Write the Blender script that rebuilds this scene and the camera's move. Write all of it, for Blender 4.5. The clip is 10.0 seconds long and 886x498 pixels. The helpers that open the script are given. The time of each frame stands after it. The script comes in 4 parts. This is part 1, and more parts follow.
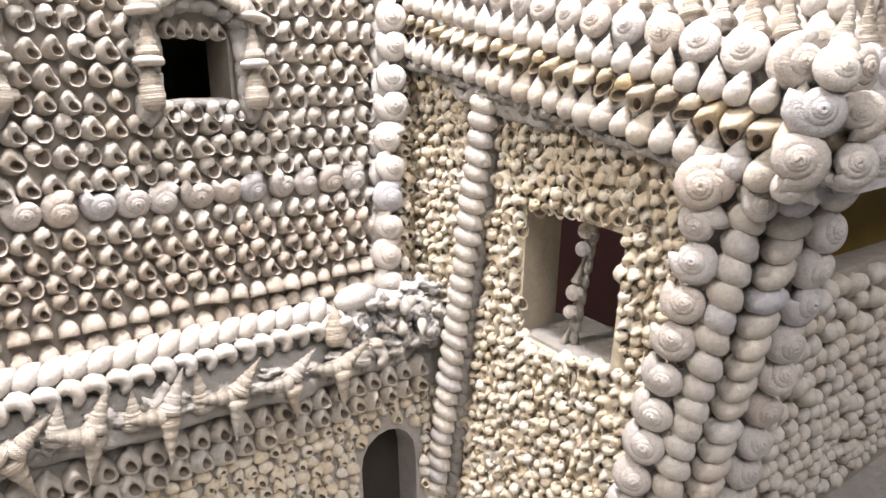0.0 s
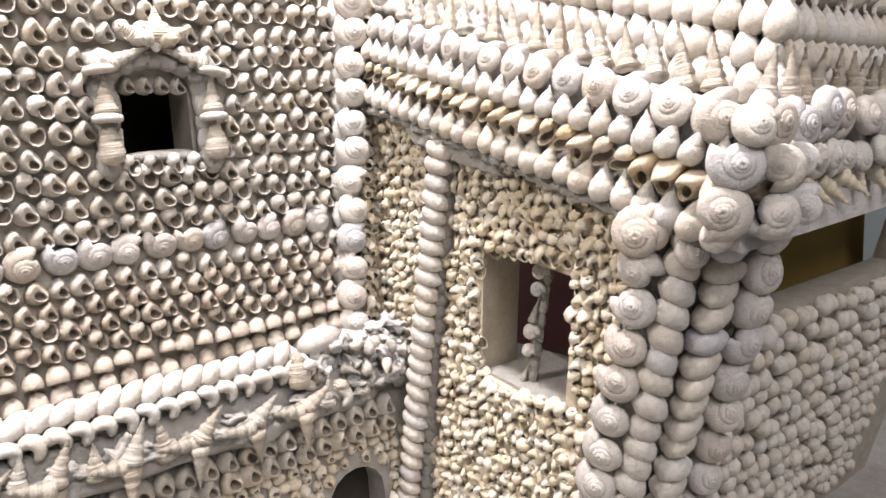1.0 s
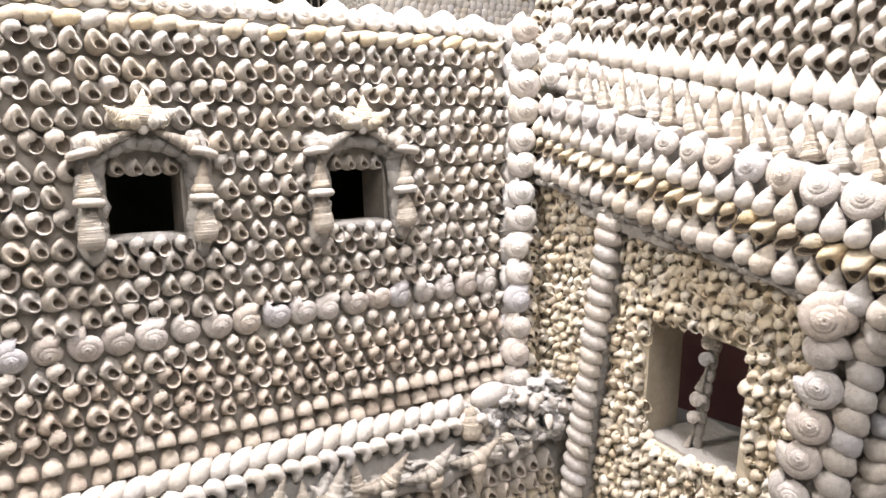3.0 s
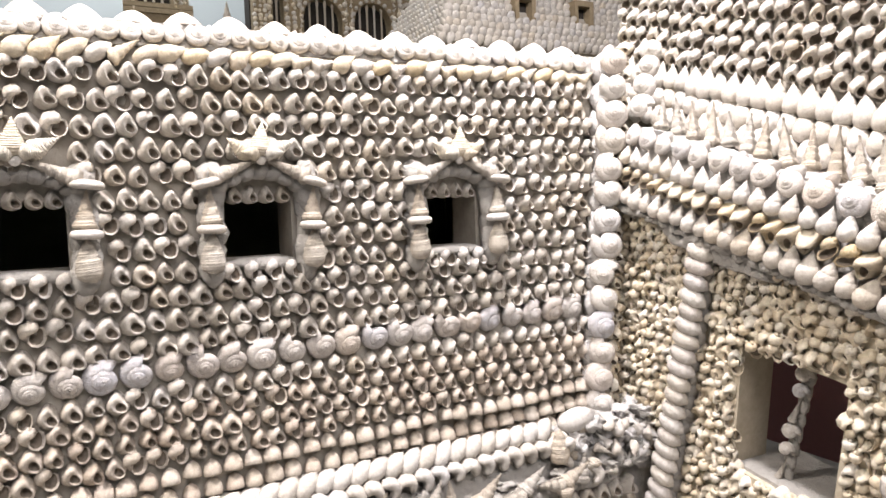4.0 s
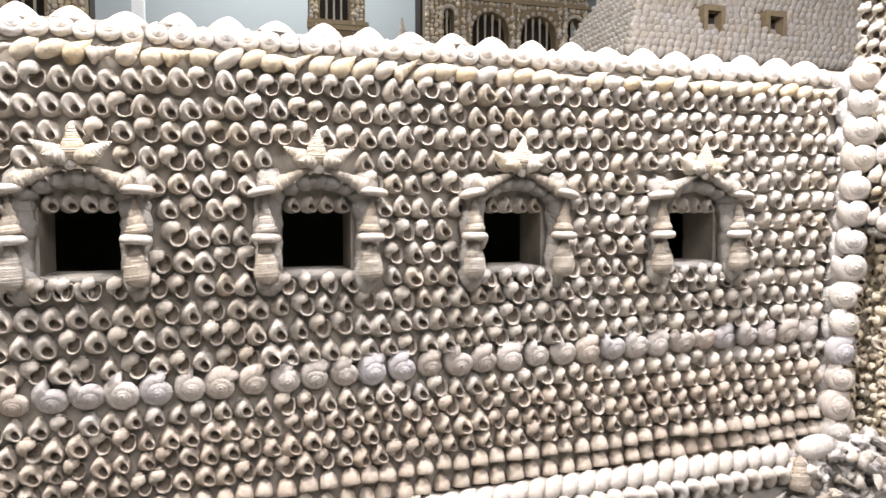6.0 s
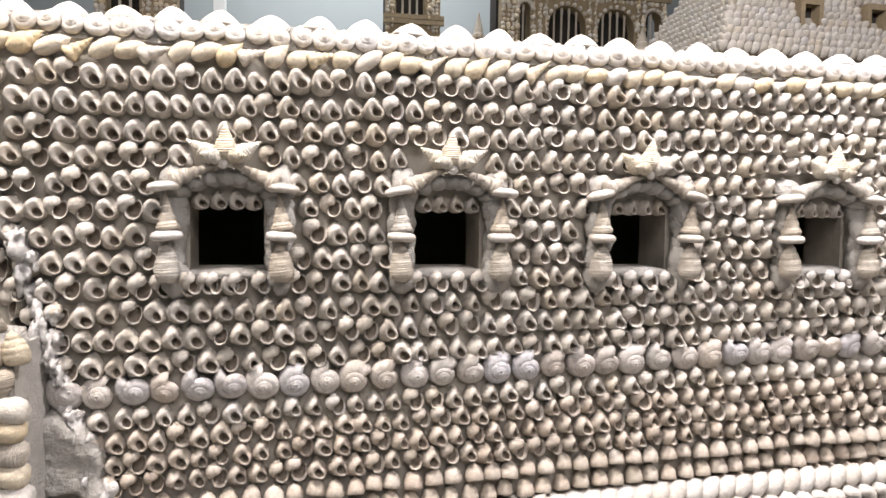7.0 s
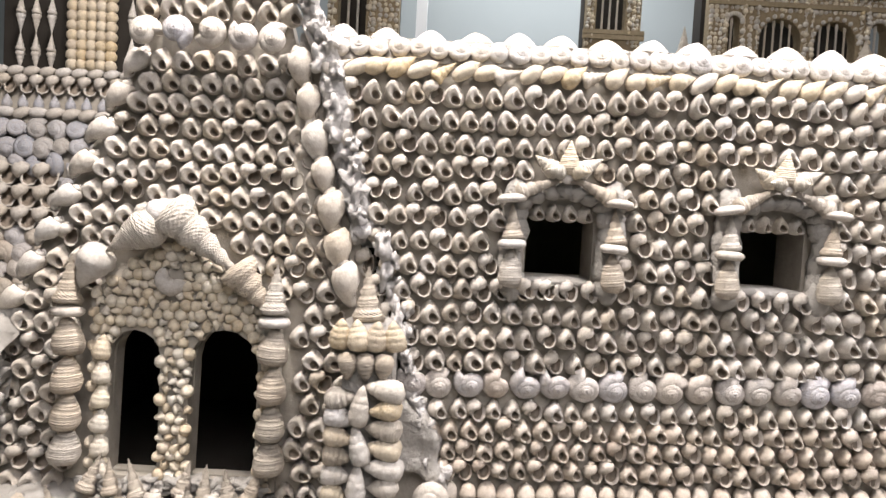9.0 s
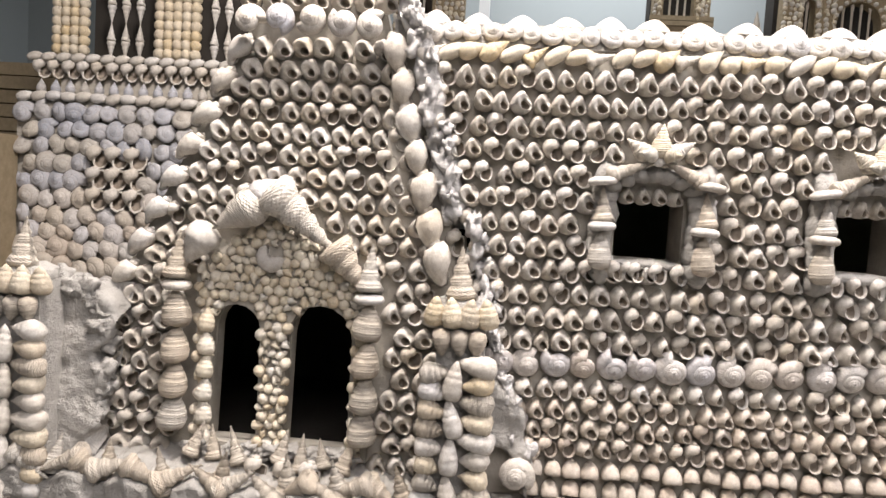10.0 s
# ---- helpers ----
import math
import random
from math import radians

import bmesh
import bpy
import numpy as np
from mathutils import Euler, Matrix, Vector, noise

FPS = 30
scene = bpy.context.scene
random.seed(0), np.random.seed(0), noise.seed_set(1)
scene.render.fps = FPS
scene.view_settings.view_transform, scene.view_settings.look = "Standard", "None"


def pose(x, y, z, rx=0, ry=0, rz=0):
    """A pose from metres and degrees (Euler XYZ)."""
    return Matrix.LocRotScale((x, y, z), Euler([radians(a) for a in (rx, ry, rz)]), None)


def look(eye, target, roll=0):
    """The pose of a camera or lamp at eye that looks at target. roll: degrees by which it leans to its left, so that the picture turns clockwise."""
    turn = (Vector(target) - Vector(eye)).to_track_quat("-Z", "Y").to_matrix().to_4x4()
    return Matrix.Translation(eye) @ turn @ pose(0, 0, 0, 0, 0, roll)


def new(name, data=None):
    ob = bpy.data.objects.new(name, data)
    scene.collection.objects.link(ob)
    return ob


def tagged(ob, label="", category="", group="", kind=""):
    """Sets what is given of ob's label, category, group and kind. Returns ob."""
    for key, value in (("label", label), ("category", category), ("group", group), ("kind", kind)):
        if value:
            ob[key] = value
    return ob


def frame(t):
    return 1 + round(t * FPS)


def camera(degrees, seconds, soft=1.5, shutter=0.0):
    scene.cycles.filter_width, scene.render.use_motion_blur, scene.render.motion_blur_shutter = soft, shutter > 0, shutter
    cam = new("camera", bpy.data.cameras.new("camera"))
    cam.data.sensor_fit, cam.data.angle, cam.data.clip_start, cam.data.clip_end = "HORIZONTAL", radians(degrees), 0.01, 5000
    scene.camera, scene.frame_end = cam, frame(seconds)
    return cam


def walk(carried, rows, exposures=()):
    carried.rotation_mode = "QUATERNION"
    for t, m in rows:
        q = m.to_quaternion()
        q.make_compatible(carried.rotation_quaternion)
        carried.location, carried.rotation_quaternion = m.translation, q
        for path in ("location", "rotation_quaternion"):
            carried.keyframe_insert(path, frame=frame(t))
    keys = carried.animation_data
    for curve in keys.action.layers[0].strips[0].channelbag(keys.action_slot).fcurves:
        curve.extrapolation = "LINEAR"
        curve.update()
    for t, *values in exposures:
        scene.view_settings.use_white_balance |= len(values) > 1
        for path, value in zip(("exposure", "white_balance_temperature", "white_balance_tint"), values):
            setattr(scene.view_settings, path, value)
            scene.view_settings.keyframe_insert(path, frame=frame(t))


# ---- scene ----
cam = camera(64.7, 10.0)
PATH = [
    (0, (-0.389, -0.587, 1.055), (0.815, 0.972, 0.709), -1.9),
    (0.5, (-0.378, -0.602, 1.065), (0.832, 0.957, 0.739), -2.5),
    (1, (-0.368, -0.616, 1.079), (0.85, 0.942, 0.776), -3.2),
    (1.5, (-0.367, -0.626, 1.091), (0.844, 0.942, 0.818), -3.6),
    (2, (-0.392, -0.625, 1.103), (0.779, 0.981, 0.875), -3.5),
    (2.5, (-0.421, -0.621, 1.11), (0.679, 1.036, 0.903), -2.9),
    (3, (-0.449, -0.617, 1.115), (0.546, 1.108, 0.93), -2.4),
    (4.3, (-0.512, -0.609, 1.132), (0.347, 1.193, 1.004), -1.5),
    (4.5, (-0.52, -0.605, 1.134), (0.312, 1.209, 1.004), -1.2),
    (5, (-0.547, -0.598, 1.137), (0.208, 1.251, 1.016), -0.8),
    (5.5, (-0.578, -0.593, 1.137), (0.098, 1.285, 1.021), -0.4),
    (5.7, (-0.591, -0.594, 1.131), (0.031, 1.304, 1.033), -0.3),
    (7, (-0.675, -0.583, 1.138), (-0.268, 1.371, 1.015), 0.9),
    (7.5, (-0.714, -0.582, 1.142), (-0.405, 1.391, 1.041), 1.3),
    (8, (-0.763, -0.583, 1.142), (-0.589, 1.407, 1.042), 2.0),
    (8.5, (-0.798, -0.59, 1.139), (-0.72, 1.407, 1.046), 2.5),
    (9, (-0.83, -0.598, 1.134), (-0.835, 1.399, 1.032), 3.2),
    (9.5, (-0.852, -0.608, 1.129), (-0.947, 1.386, 1.006), 3.6),
    (10, (-0.862, -0.614, 1.125), (-1.013, 1.376, 0.986), 3.7),
]
walk(cam, [(t, look(eye, target, roll)) for t, eye, target, roll in PATH],
     exposures=[(0.0, 0.38), (2.5, 0.24), (5.0, 0.20), (7.5, 0.05), (10.0, 0.09)])

# ---- light ----
world = bpy.data.worlds.new("gallery_air")
scene.world = world
world.use_nodes = True
world.node_tree.nodes["Background"].inputs["Color"].default_value = (0.75, 0.8, 0.9, 1)
world.node_tree.nodes["Background"].inputs["Strength"].default_value = 0.15


def overhead_lamp(name, eye, target, power, size, tint):
    """A square lamp overhead: a gallery spot or an added fill."""
    data = bpy.data.lights.new(name, "AREA")
    data.energy, data.size, data.color = power, size, tint
    ob = new(name, data)
    ob.matrix_world = look(eye, target)
    return ob


WARM = (1.0, 0.94, 0.955)
overhead_lamp("spot_lamp", (-0.21, -0.21, 1.94), (-0.04, -0.10, 1.1), 18.5, 0.12, WARM)
overhead_lamp("spot_lamp", (-1.00, -0.21, 1.88), (-1.0, 0.0, 1.2), 15.5, 0.12, (1.0, 0.91, 0.85))
# Two wide unseen fills, added to lift the general brightness front and back
overhead_lamp("room_lamp", (-0.3, -1.6, 2.6), (0.0, -0.4, 0.9), 44, 1.5, (1.0, 0.935, 0.945))
overhead_lamp("room_lamp", (-0.4, 2.2, 2.7), (-0.4, 2.0, 0.0), 45, 1.4, (0.95, 0.97, 1.0))


# ---- materials ----
def nodes_of(name):
    m = bpy.data.materials.new(name)
    m.use_nodes = True
    t = m.node_tree
    return m, t.nodes, t.links, t.nodes["Principled BSDF"]


def shade(n, l, kind, **inputs):
    node = n.new(kind)
    for key, value in inputs.items():
        k = key.replace("_", " ")
        if hasattr(value, "is_output"):
            l.new(value, node.inputs[k])
        else:
            node.inputs[k].default_value = value
    return node


def maths(n, l, op, a, b=0.0):
    node = n.new("ShaderNodeMath")
    node.operation = op
    for i, v in enumerate((a, b)):
        if hasattr(v, "is_output"):
            l.new(v, node.inputs[i])
        else:
            node.inputs[i].default_value = v
    return node.outputs[0]


def mix(n, l, fac, a, b, blend="MIX"):
    node = n.new("ShaderNodeMix")
    node.data_type, node.blend_type = "RGBA", blend
    for i, v in ((0, fac), (6, a), (7, b)):
        if hasattr(v, "is_output"):
            l.new(v, node.inputs[i])
        else:
            node.inputs[i].default_value = v if i == 0 else (*v, 1)
    return node.outputs[2]


def ramp(n, l, fac, stops):
    node = n.new("ShaderNodeValToRGB")
    l.new(fac, node.inputs[0])
    els = node.color_ramp.elements
    while len(els) < len(stops):
        els.new(0.5)
    for e, (p, c) in zip(els, stops):
        e.position, e.color = p, (*c, 1)
    return node.outputs[0]


DUST = (0.46, 0.42, 0.36)


def shell_material(name, tones, band=0.0, band_tint=(0.3, 0.25, 0.22), rib=0.0, ribs=9.0, dust=0.45, rough=0.72, beads=0.0):
    """Old dusty shell: every shell has its own tone; growth lines run along it, bands round it, and dust lies in patches."""
    m, n, l, b = nodes_of(name)
    info = n.new("ShaderNodeObjectInfo").outputs["Random"]
    isle = n.new("ShaderNodeNewGeometry").outputs["Random Per Island"]
    rnd = maths(n, l, "FRACT", maths(n, l, "ADD", info, maths(n, l, "MULTIPLY", isle, 7.31)))
    count = len(tones)
    base = ramp(n, l, rnd, [(i / max(1, count - 1), c) for i, c in enumerate(tones)])
    uv = n.new("ShaderNodeUVMap")
    uv.uv_map = "grow"
    sep = shade(n, l, "ShaderNodeSeparateXYZ", Vector=uv.outputs[0])
    pos = n.new("ShaderNodeNewGeometry").outputs["Position"]
    if band:
        wav = maths(n, l, "SINE", maths(n, l, "MULTIPLY", sep.outputs[1], 6.283 * 3))
        amount = maths(n, l, "MULTIPLY", maths(n, l, "SMOOTH_MIN", maths(n, l, "MAXIMUM", wav, 0.0), 0.8), band)
        amount = maths(n, l, "MULTIPLY", amount, maths(n, l, "FRACT", maths(n, l, "MULTIPLY", rnd, 5.7)))
        base = mix(n, l, amount, base, band_tint)
    spots = shade(n, l, "ShaderNodeTexNoise", Vector=pos, Scale=260.0, Detail=4.0, Roughness=0.65).outputs[0]
    patch = shade(n, l, "ShaderNodeTexNoise", Vector=pos, Scale=42.0, Detail=3.0).outputs[0]
    amount = maths(n, l, "MULTIPLY", maths(n, l, "SMOOTH_MAX", maths(n, l, "SUBTRACT", patch, 0.3), 0.0), dust * 2.2)
    base = mix(n, l, amount, base, DUST)
    grain = shade(n, l, "ShaderNodeTexNoise", Vector=pos, Scale=900.0, Detail=3.0, Roughness=0.7).outputs[0]
    base = mix(n, l, maths(n, l, "MULTIPLY", maths(n, l, "SMOOTH_MAX", maths(n, l, "SUBTRACT", spots, 0.50), 0.0), 2.4), base, (0.25, 0.20, 0.15))
    base = mix(n, l, maths(n, l, "MULTIPLY", maths(n, l, "SMOOTH_MAX", maths(n, l, "SUBTRACT", grain, 0.52), 0.0), 1.6), base, (0.80, 0.78, 0.74))
    lines = maths(n, l, "SINE", maths(n, l, "MULTIPLY", sep.outputs[0], 6.283 * 31))
    base = mix(n, l, maths(n, l, "MULTIPLY", maths(n, l, "MAXIMUM", lines, 0.0), 0.10), base, (0.33, 0.27, 0.2))
    l.new(base, b.inputs["Base Color"])
    b.inputs["Roughness"].default_value = rough
    b.inputs["Specular IOR Level"].default_value = 0.22
    height = maths(n, l, "ADD", maths(n, l, "ADD", maths(n, l, "MULTIPLY", spots, 0.9), maths(n, l, "MULTIPLY", grain, 0.35)), maths(n, l, "MULTIPLY", lines, 0.02))
    if rib:
        height = maths(n, l, "ADD", height, maths(n, l, "MULTIPLY", maths(n, l, "SINE", maths(n, l, "MULTIPLY", sep.outputs[1], 6.283 * ribs)), rib))
    if beads:
        knots = maths(n, l, "MULTIPLY", maths(n, l, "SINE", maths(n, l, "MULTIPLY", sep.outputs[1], 6.283 * 9)), maths(n, l, "SINE", maths(n, l, "MULTIPLY", sep.outputs[0], 6.283 * 9)))
        height = maths(n, l, "ADD", height, maths(n, l, "MULTIPLY", knots, beads))
    bump = shade(n, l, "ShaderNodeBump", Height=height, Strength=0.9, Distance=0.0015)
    l.new(bump.outputs[0], b.inputs["Normal"])
    return m


def plaster(name, low, high, scale=38.0, bump=0.7, rough=0.9, grit=320.0, relief=0.003):
    """Cement, mortar or painted wall with stains at two scales and grit."""
    m, n, l, b = nodes_of(name)
    pos = n.new("ShaderNodeNewGeometry").outputs["Position"]
    big = shade(n, l, "ShaderNodeTexNoise", Vector=pos, Scale=scale, Detail=5.0, Roughness=0.6).outputs[0]
    fine = shade(n, l, "ShaderNodeTexNoise", Vector=pos, Scale=grit, Detail=4.0, Roughness=0.7).outputs[0]
    base = ramp(n, l, big, [(0.3, low), (0.7, high)])
    base = mix(n, l, maths(n, l, "MULTIPLY", fine, 0.5), base, tuple(c * 0.72 for c in low))
    l.new(base, b.inputs["Base Color"])
    b.inputs["Roughness"].default_value = rough
    b.inputs["Specular IOR Level"].default_value = 0.2
    height = maths(n, l, "ADD", maths(n, l, "MULTIPLY", big, 0.8), maths(n, l, "MULTIPLY", fine, 0.5))
    l.new(shade(n, l, "ShaderNodeBump", Height=height, Strength=bump, Distance=relief).outputs[0], b.inputs["Normal"])
    return m


WHELK = shell_material("whelk_shell_grey", [(0.48, 0.44, 0.38), (0.62, 0.58, 0.53), (0.52, 0.47, 0.40), (0.68, 0.65, 0.61), (0.57, 0.49, 0.38), (0.58, 0.56, 0.54), (0.65, 0.60, 0.53)])
SNAIL = shell_material("snail_shell_lilac", [(0.46, 0.44, 0.44), (0.58, 0.55, 0.53), (0.42, 0.44, 0.51), (0.52, 0.44, 0.37), (0.60, 0.58, 0.56), (0.44, 0.40, 0.37), (0.52, 0.54, 0.60)], band=0.35, band_tint=(0.36, 0.33, 0.36), dust=0.35)
TAN = shell_material("tan_whelk_shell", [(0.46, 0.39, 0.31), (0.54, 0.47, 0.39), (0.48, 0.38, 0.30), (0.57, 0.51, 0.44), (0.50, 0.40, 0.31)])
PALE = shell_material("pale_shell", [(0.54, 0.51, 0.48), (0.66, 0.64, 0.61), (0.50, 0.46, 0.41), (0.60, 0.56, 0.50), (0.56, 0.56, 0.58)], dust=0.35)
GOLD = shell_material("yellow_shell", [(0.60, 0.47, 0.27), (0.66, 0.58, 0.44), (0.58, 0.42, 0.18), (0.62, 0.55, 0.43), (0.60, 0.50, 0.34), (0.52, 0.43, 0.31)], dust=0.3)
SAND = shell_material("sand_shell", [(0.76, 0.65, 0.46), (0.84, 0.77, 0.62), (0.68, 0.55, 0.36), (0.84, 0.80, 0.71), (0.74, 0.63, 0.46)], dust=0.10)
CREAM = shell_material("cream_ribbed_shell", [(0.74, 0.68, 0.56), (0.80, 0.76, 0.68), (0.70, 0.60, 0.44)], rib=0.25, ribs=5.0, dust=0.12)
SPIRE = shell_material("tower_shell", [(0.58, 0.53, 0.45), (0.62, 0.53, 0.42), (0.54, 0.45, 0.34), (0.62, 0.59, 0.54), (0.58, 0.48, 0.36)], rib=0.22, ribs=5.0, dust=0.35, beads=0.3)
BLUE = shell_material("blue_grey_shell", [(0.28, 0.31, 0.39), (0.38, 0.39, 0.44), (0.24, 0.28, 0.37), (0.40, 0.36, 0.30), (0.34, 0.37, 0.45)], dust=0.2, band=0.3)
CEMENT = plaster("grey_cement", (0.40, 0.38, 0.35), (0.53, 0.505, 0.47), scale=70.0, bump=1.0, grit=420.0, relief=0.006)
WHITE_CEMENT = plaster("pale_cement", (0.50, 0.48, 0.46), (0.64, 0.62, 0.60), relief=0.005, bump=1.0)
MORTAR = plaster("brown_mortar", (0.36, 0.33, 0.28), (0.50, 0.46, 0.40), scale=60.0)
SANDY = plaster("sandy_mortar", (0.46, 0.40, 0.30), (0.60, 0.54, 0.43), scale=90.0)
RED = plaster("wine_red_board", (0.26, 0.12, 0.12), (0.32, 0.155, 0.15), scale=9.0, bump=0.15)
DARK = plaster("dark_boards", (0.40, 0.40, 0.28), (0.46, 0.46, 0.33), scale=12.0, bump=0.2)
GALLERY = plaster("blue_grey_gallery_paint", (0.335, 0.365, 0.37), (0.36, 0.39, 0.395), scale=1.5, bump=0.05, rough=0.7)
CEILING = plaster("white_ceiling_paint", (0.74, 0.74, 0.73), (0.78, 0.78, 0.77), scale=1.5, bump=0.05)
FLOOR = plaster("grey_floor", (0.20, 0.19, 0.18), (0.26, 0.25, 0.24), scale=3.0, bump=0.1, rough=0.5)
POST = plaster("white_post_paint", (0.78, 0.78, 0.78), (0.82, 0.82, 0.82), scale=4.0, bump=0.05, rough=0.5)
# Darker brown on the deepest inner faces of the shell mouths
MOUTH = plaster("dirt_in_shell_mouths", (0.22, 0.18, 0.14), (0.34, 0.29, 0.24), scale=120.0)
OCHRE = plaster("ochre_board", (0.30, 0.20, 0.06), (0.38, 0.27, 0.09), scale=14.0, bump=0.2)
# Near-black colour that stands in for shade inside deep openings
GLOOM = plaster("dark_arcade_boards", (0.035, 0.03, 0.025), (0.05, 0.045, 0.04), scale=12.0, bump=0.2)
BROWN = plaster("brown_stonework", (0.24, 0.19, 0.12), (0.34, 0.27, 0.18), scale=70.0)


# ---- shell shapes: points, faces and growth coordinates, one unit long, apex at +z, mouth towards -y ----
def spiral(growth, turns, off, drop, wide, tall, ring=9, coarse=8, fine=12, tilt=0.0, mouth=True, knob=0.0):
    k = math.log(growth) / (2 * math.pi)
    end = turns * 2 * math.pi
    angles, a = [], 0.0
    while a < end - 1e-6:
        angles.append(a)
        a += 2 * math.pi / (coarse if a < end - 2 * math.pi else fine)
    angles.append(end)
    verts, grow, rings = [], [], []

    def add_ring(a, factor, back=0.0):
        s = math.exp(k * (a - end))
        turn = end - a + back
        row = []
        lump = 1 + knob * math.sin(a * 5)
        for j in range(ring):
            q = 2 * math.pi * j / ring
            u, v = wide * factor * lump * math.cos(q), tall * factor * math.sin(q)
            u, v = u * math.cos(tilt) - v * math.sin(tilt), u * math.sin(tilt) + v * math.cos(tilt)
            r = s * (off + u)
            row.append(len(verts))
            verts.append((r * math.cos(turn), r * math.sin(turn), s * (v - drop)))
            grow.append((a / (2 * math.pi), j / ring))
        rings.append(row)

    for a in angles:
        add_ring(a, 1.0)
    if mouth:
        add_ring(end, 1.10)
        add_ring(end, 0.86)
        add_ring(end - 0.35, 0.84)
        add_ring(end - 1.0, 0.82)
        add_ring(end - 2.0, 0.78)
    faces = [(p[j], p[(j + 1) % ring], q[(j + 1) % ring], q[j]) for p, q in zip(rings, rings[1:]) for j in range(ring)]
    faces.append(tuple(rings[-1]))
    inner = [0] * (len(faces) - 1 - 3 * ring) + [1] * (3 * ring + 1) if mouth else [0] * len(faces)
    faces.append(tuple(reversed(rings[0])))
    return verts, faces, grow, inner + [0]


def whelk(around=18, mouth=(0.125, -0.19, 0.20, 0.215), wide=0.41, spire=0.12, swell=0.46, steps=(0.12, 0.28, 0.48, 0.74, 1.0)):
    """A short whelk with its mouth to the front: a drop-shaped body that swells towards the upper left, over a deep oval mouth with a thin free lip."""
    mx, mz, ma, mb = mouth
    verts, grow, rings, inner = [], [], [], []

    def body_side(q):
        return max(0.0, math.cos(q + 0.9)) ** 0.7

    def rim(q, f):
        sq, cq = math.sin(q), math.cos(q)
        return mx + f * (ma * sq * (1 - 0.22 * cq) - 0.05 * cq), mz + f * mb * cq

    def lip(q):
        return -0.10 - 0.10 * body_side(q)

    def inside(q, f, depth):
        x, z = rim(q, f)
        return (x - 0.10 * (1 - f), depth, z + 0.14 * (1 - f))

    def body(q, f):
        sq, cq = math.sin(q), math.cos(q)
        x0, z0 = rim(q, 1.04)
        x1, z1 = wide * sq * (1 - 0.18 * cq) - 0.02, 0.44 * cq + spire * max(0.0, cq) ** 4
        whorl = 0.025 * math.sin(f * 11) * max(0.0, cq) ** 3 * f
        depth = lip(q) * (1 - f ** 1.3) + 0.20 * f ** 1.3 - swell * body_side(q) * math.sin(math.pi * f ** 0.7) * 0.75 + whorl
        return (x0 * (1 - f) + x1 * f, depth, z0 * (1 - f) + z1 * f)

    def ring(at, dark=0):
        row = []
        for j in range(around):
            q = 2 * math.pi * j / around
            row.append(len(verts))
            verts.append(at(q))
            grow.append((len(rings) / 3 + j / around * 0.35, j / around))
        rings.append(row)
        inner.append(dark)

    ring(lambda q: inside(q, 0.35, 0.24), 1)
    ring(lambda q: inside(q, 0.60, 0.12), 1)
    ring(lambda q: inside(q, 0.82, 0.02 - 0.05 * body_side(q)))
    ring(lambda q: (rim(q, 0.95)[0], lip(q) + 0.015, rim(q, 0.95)[1]))
    ring(lambda q: (rim(q, 1.03)[0], lip(q) - 0.005, rim(q, 1.03)[1]))
    for f in steps:
        ring(lambda q: body(q, f))
    ring(lambda q: tuple(c * k + e for c, k, e in zip(body(q, 1.0), (0.8, 1, 0.8), (0, 0.26, 0))))
    faces = [(p[j], p[(j + 1) % around], o[(j + 1) % around], o[j]) for p, o in zip(rings, rings[1:]) for j in range(around)]
    flags = [inner[i] for i in range(len(rings) - 1) for j in range(around)]
    faces.append(tuple(reversed(rings[0])))
    return verts, faces, grow, flags + [1]


def coiled(growth=1.9, tall=0.32, drop=0.58, off=0.215, wide=0.215, tilt=-0.32, ring=11, coarse=6, fine=10, turns=2.5):
    """A worn whelk turned a little: the last whorl curls round a wide mouth with a thin sharp lip."""
    k = math.log(growth) / (2 * math.pi)
    end = turns * 2 * math.pi
    angles, a = [], 0.0
    while a < end - 1e-6:
        angles.append(a)
        a += 2 * math.pi / (coarse if a < end - 2 * math.pi else fine)
    verts, grow, rings = [], [], []
    for a, factor in [(a, 1.0) for a in angles] + [(end, 1.0), (end, 1.05), (end, 0.93), (end - 0.4, 0.90), (end - 1.0, 0.86), (end - 1.9, 0.80)]:
        size, turn, row = math.exp(k * (a - end)), end - a, []
        for j in range(ring):
            q = 2 * math.pi * j / ring
            u, w = wide * factor * math.cos(q) * (1 - 0.28 * math.sin(q)), tall * factor * math.sin(q)
            u, w = u * math.cos(tilt) - w * math.sin(tilt), u * math.sin(tilt) + w * math.cos(tilt)
            row.append(len(verts))
            verts.append((size * (off + u) * math.cos(turn), size * (off + u) * math.sin(turn), size * (w - drop)))
            grow.append((a / (2 * math.pi), j / ring))
        rings.append(row)
    faces = [(p[j], p[(j + 1) % ring], o[(j + 1) % ring], o[j]) for p, o in zip(rings, rings[1:]) for j in range(ring)]
    inner = [0] * (len(faces) - 2 * ring) + [1] * (2 * ring + 1) + [0]
    faces += [tuple(rings[-1]), tuple(reversed(rings[0]))]
    return verts, faces, grow, inner


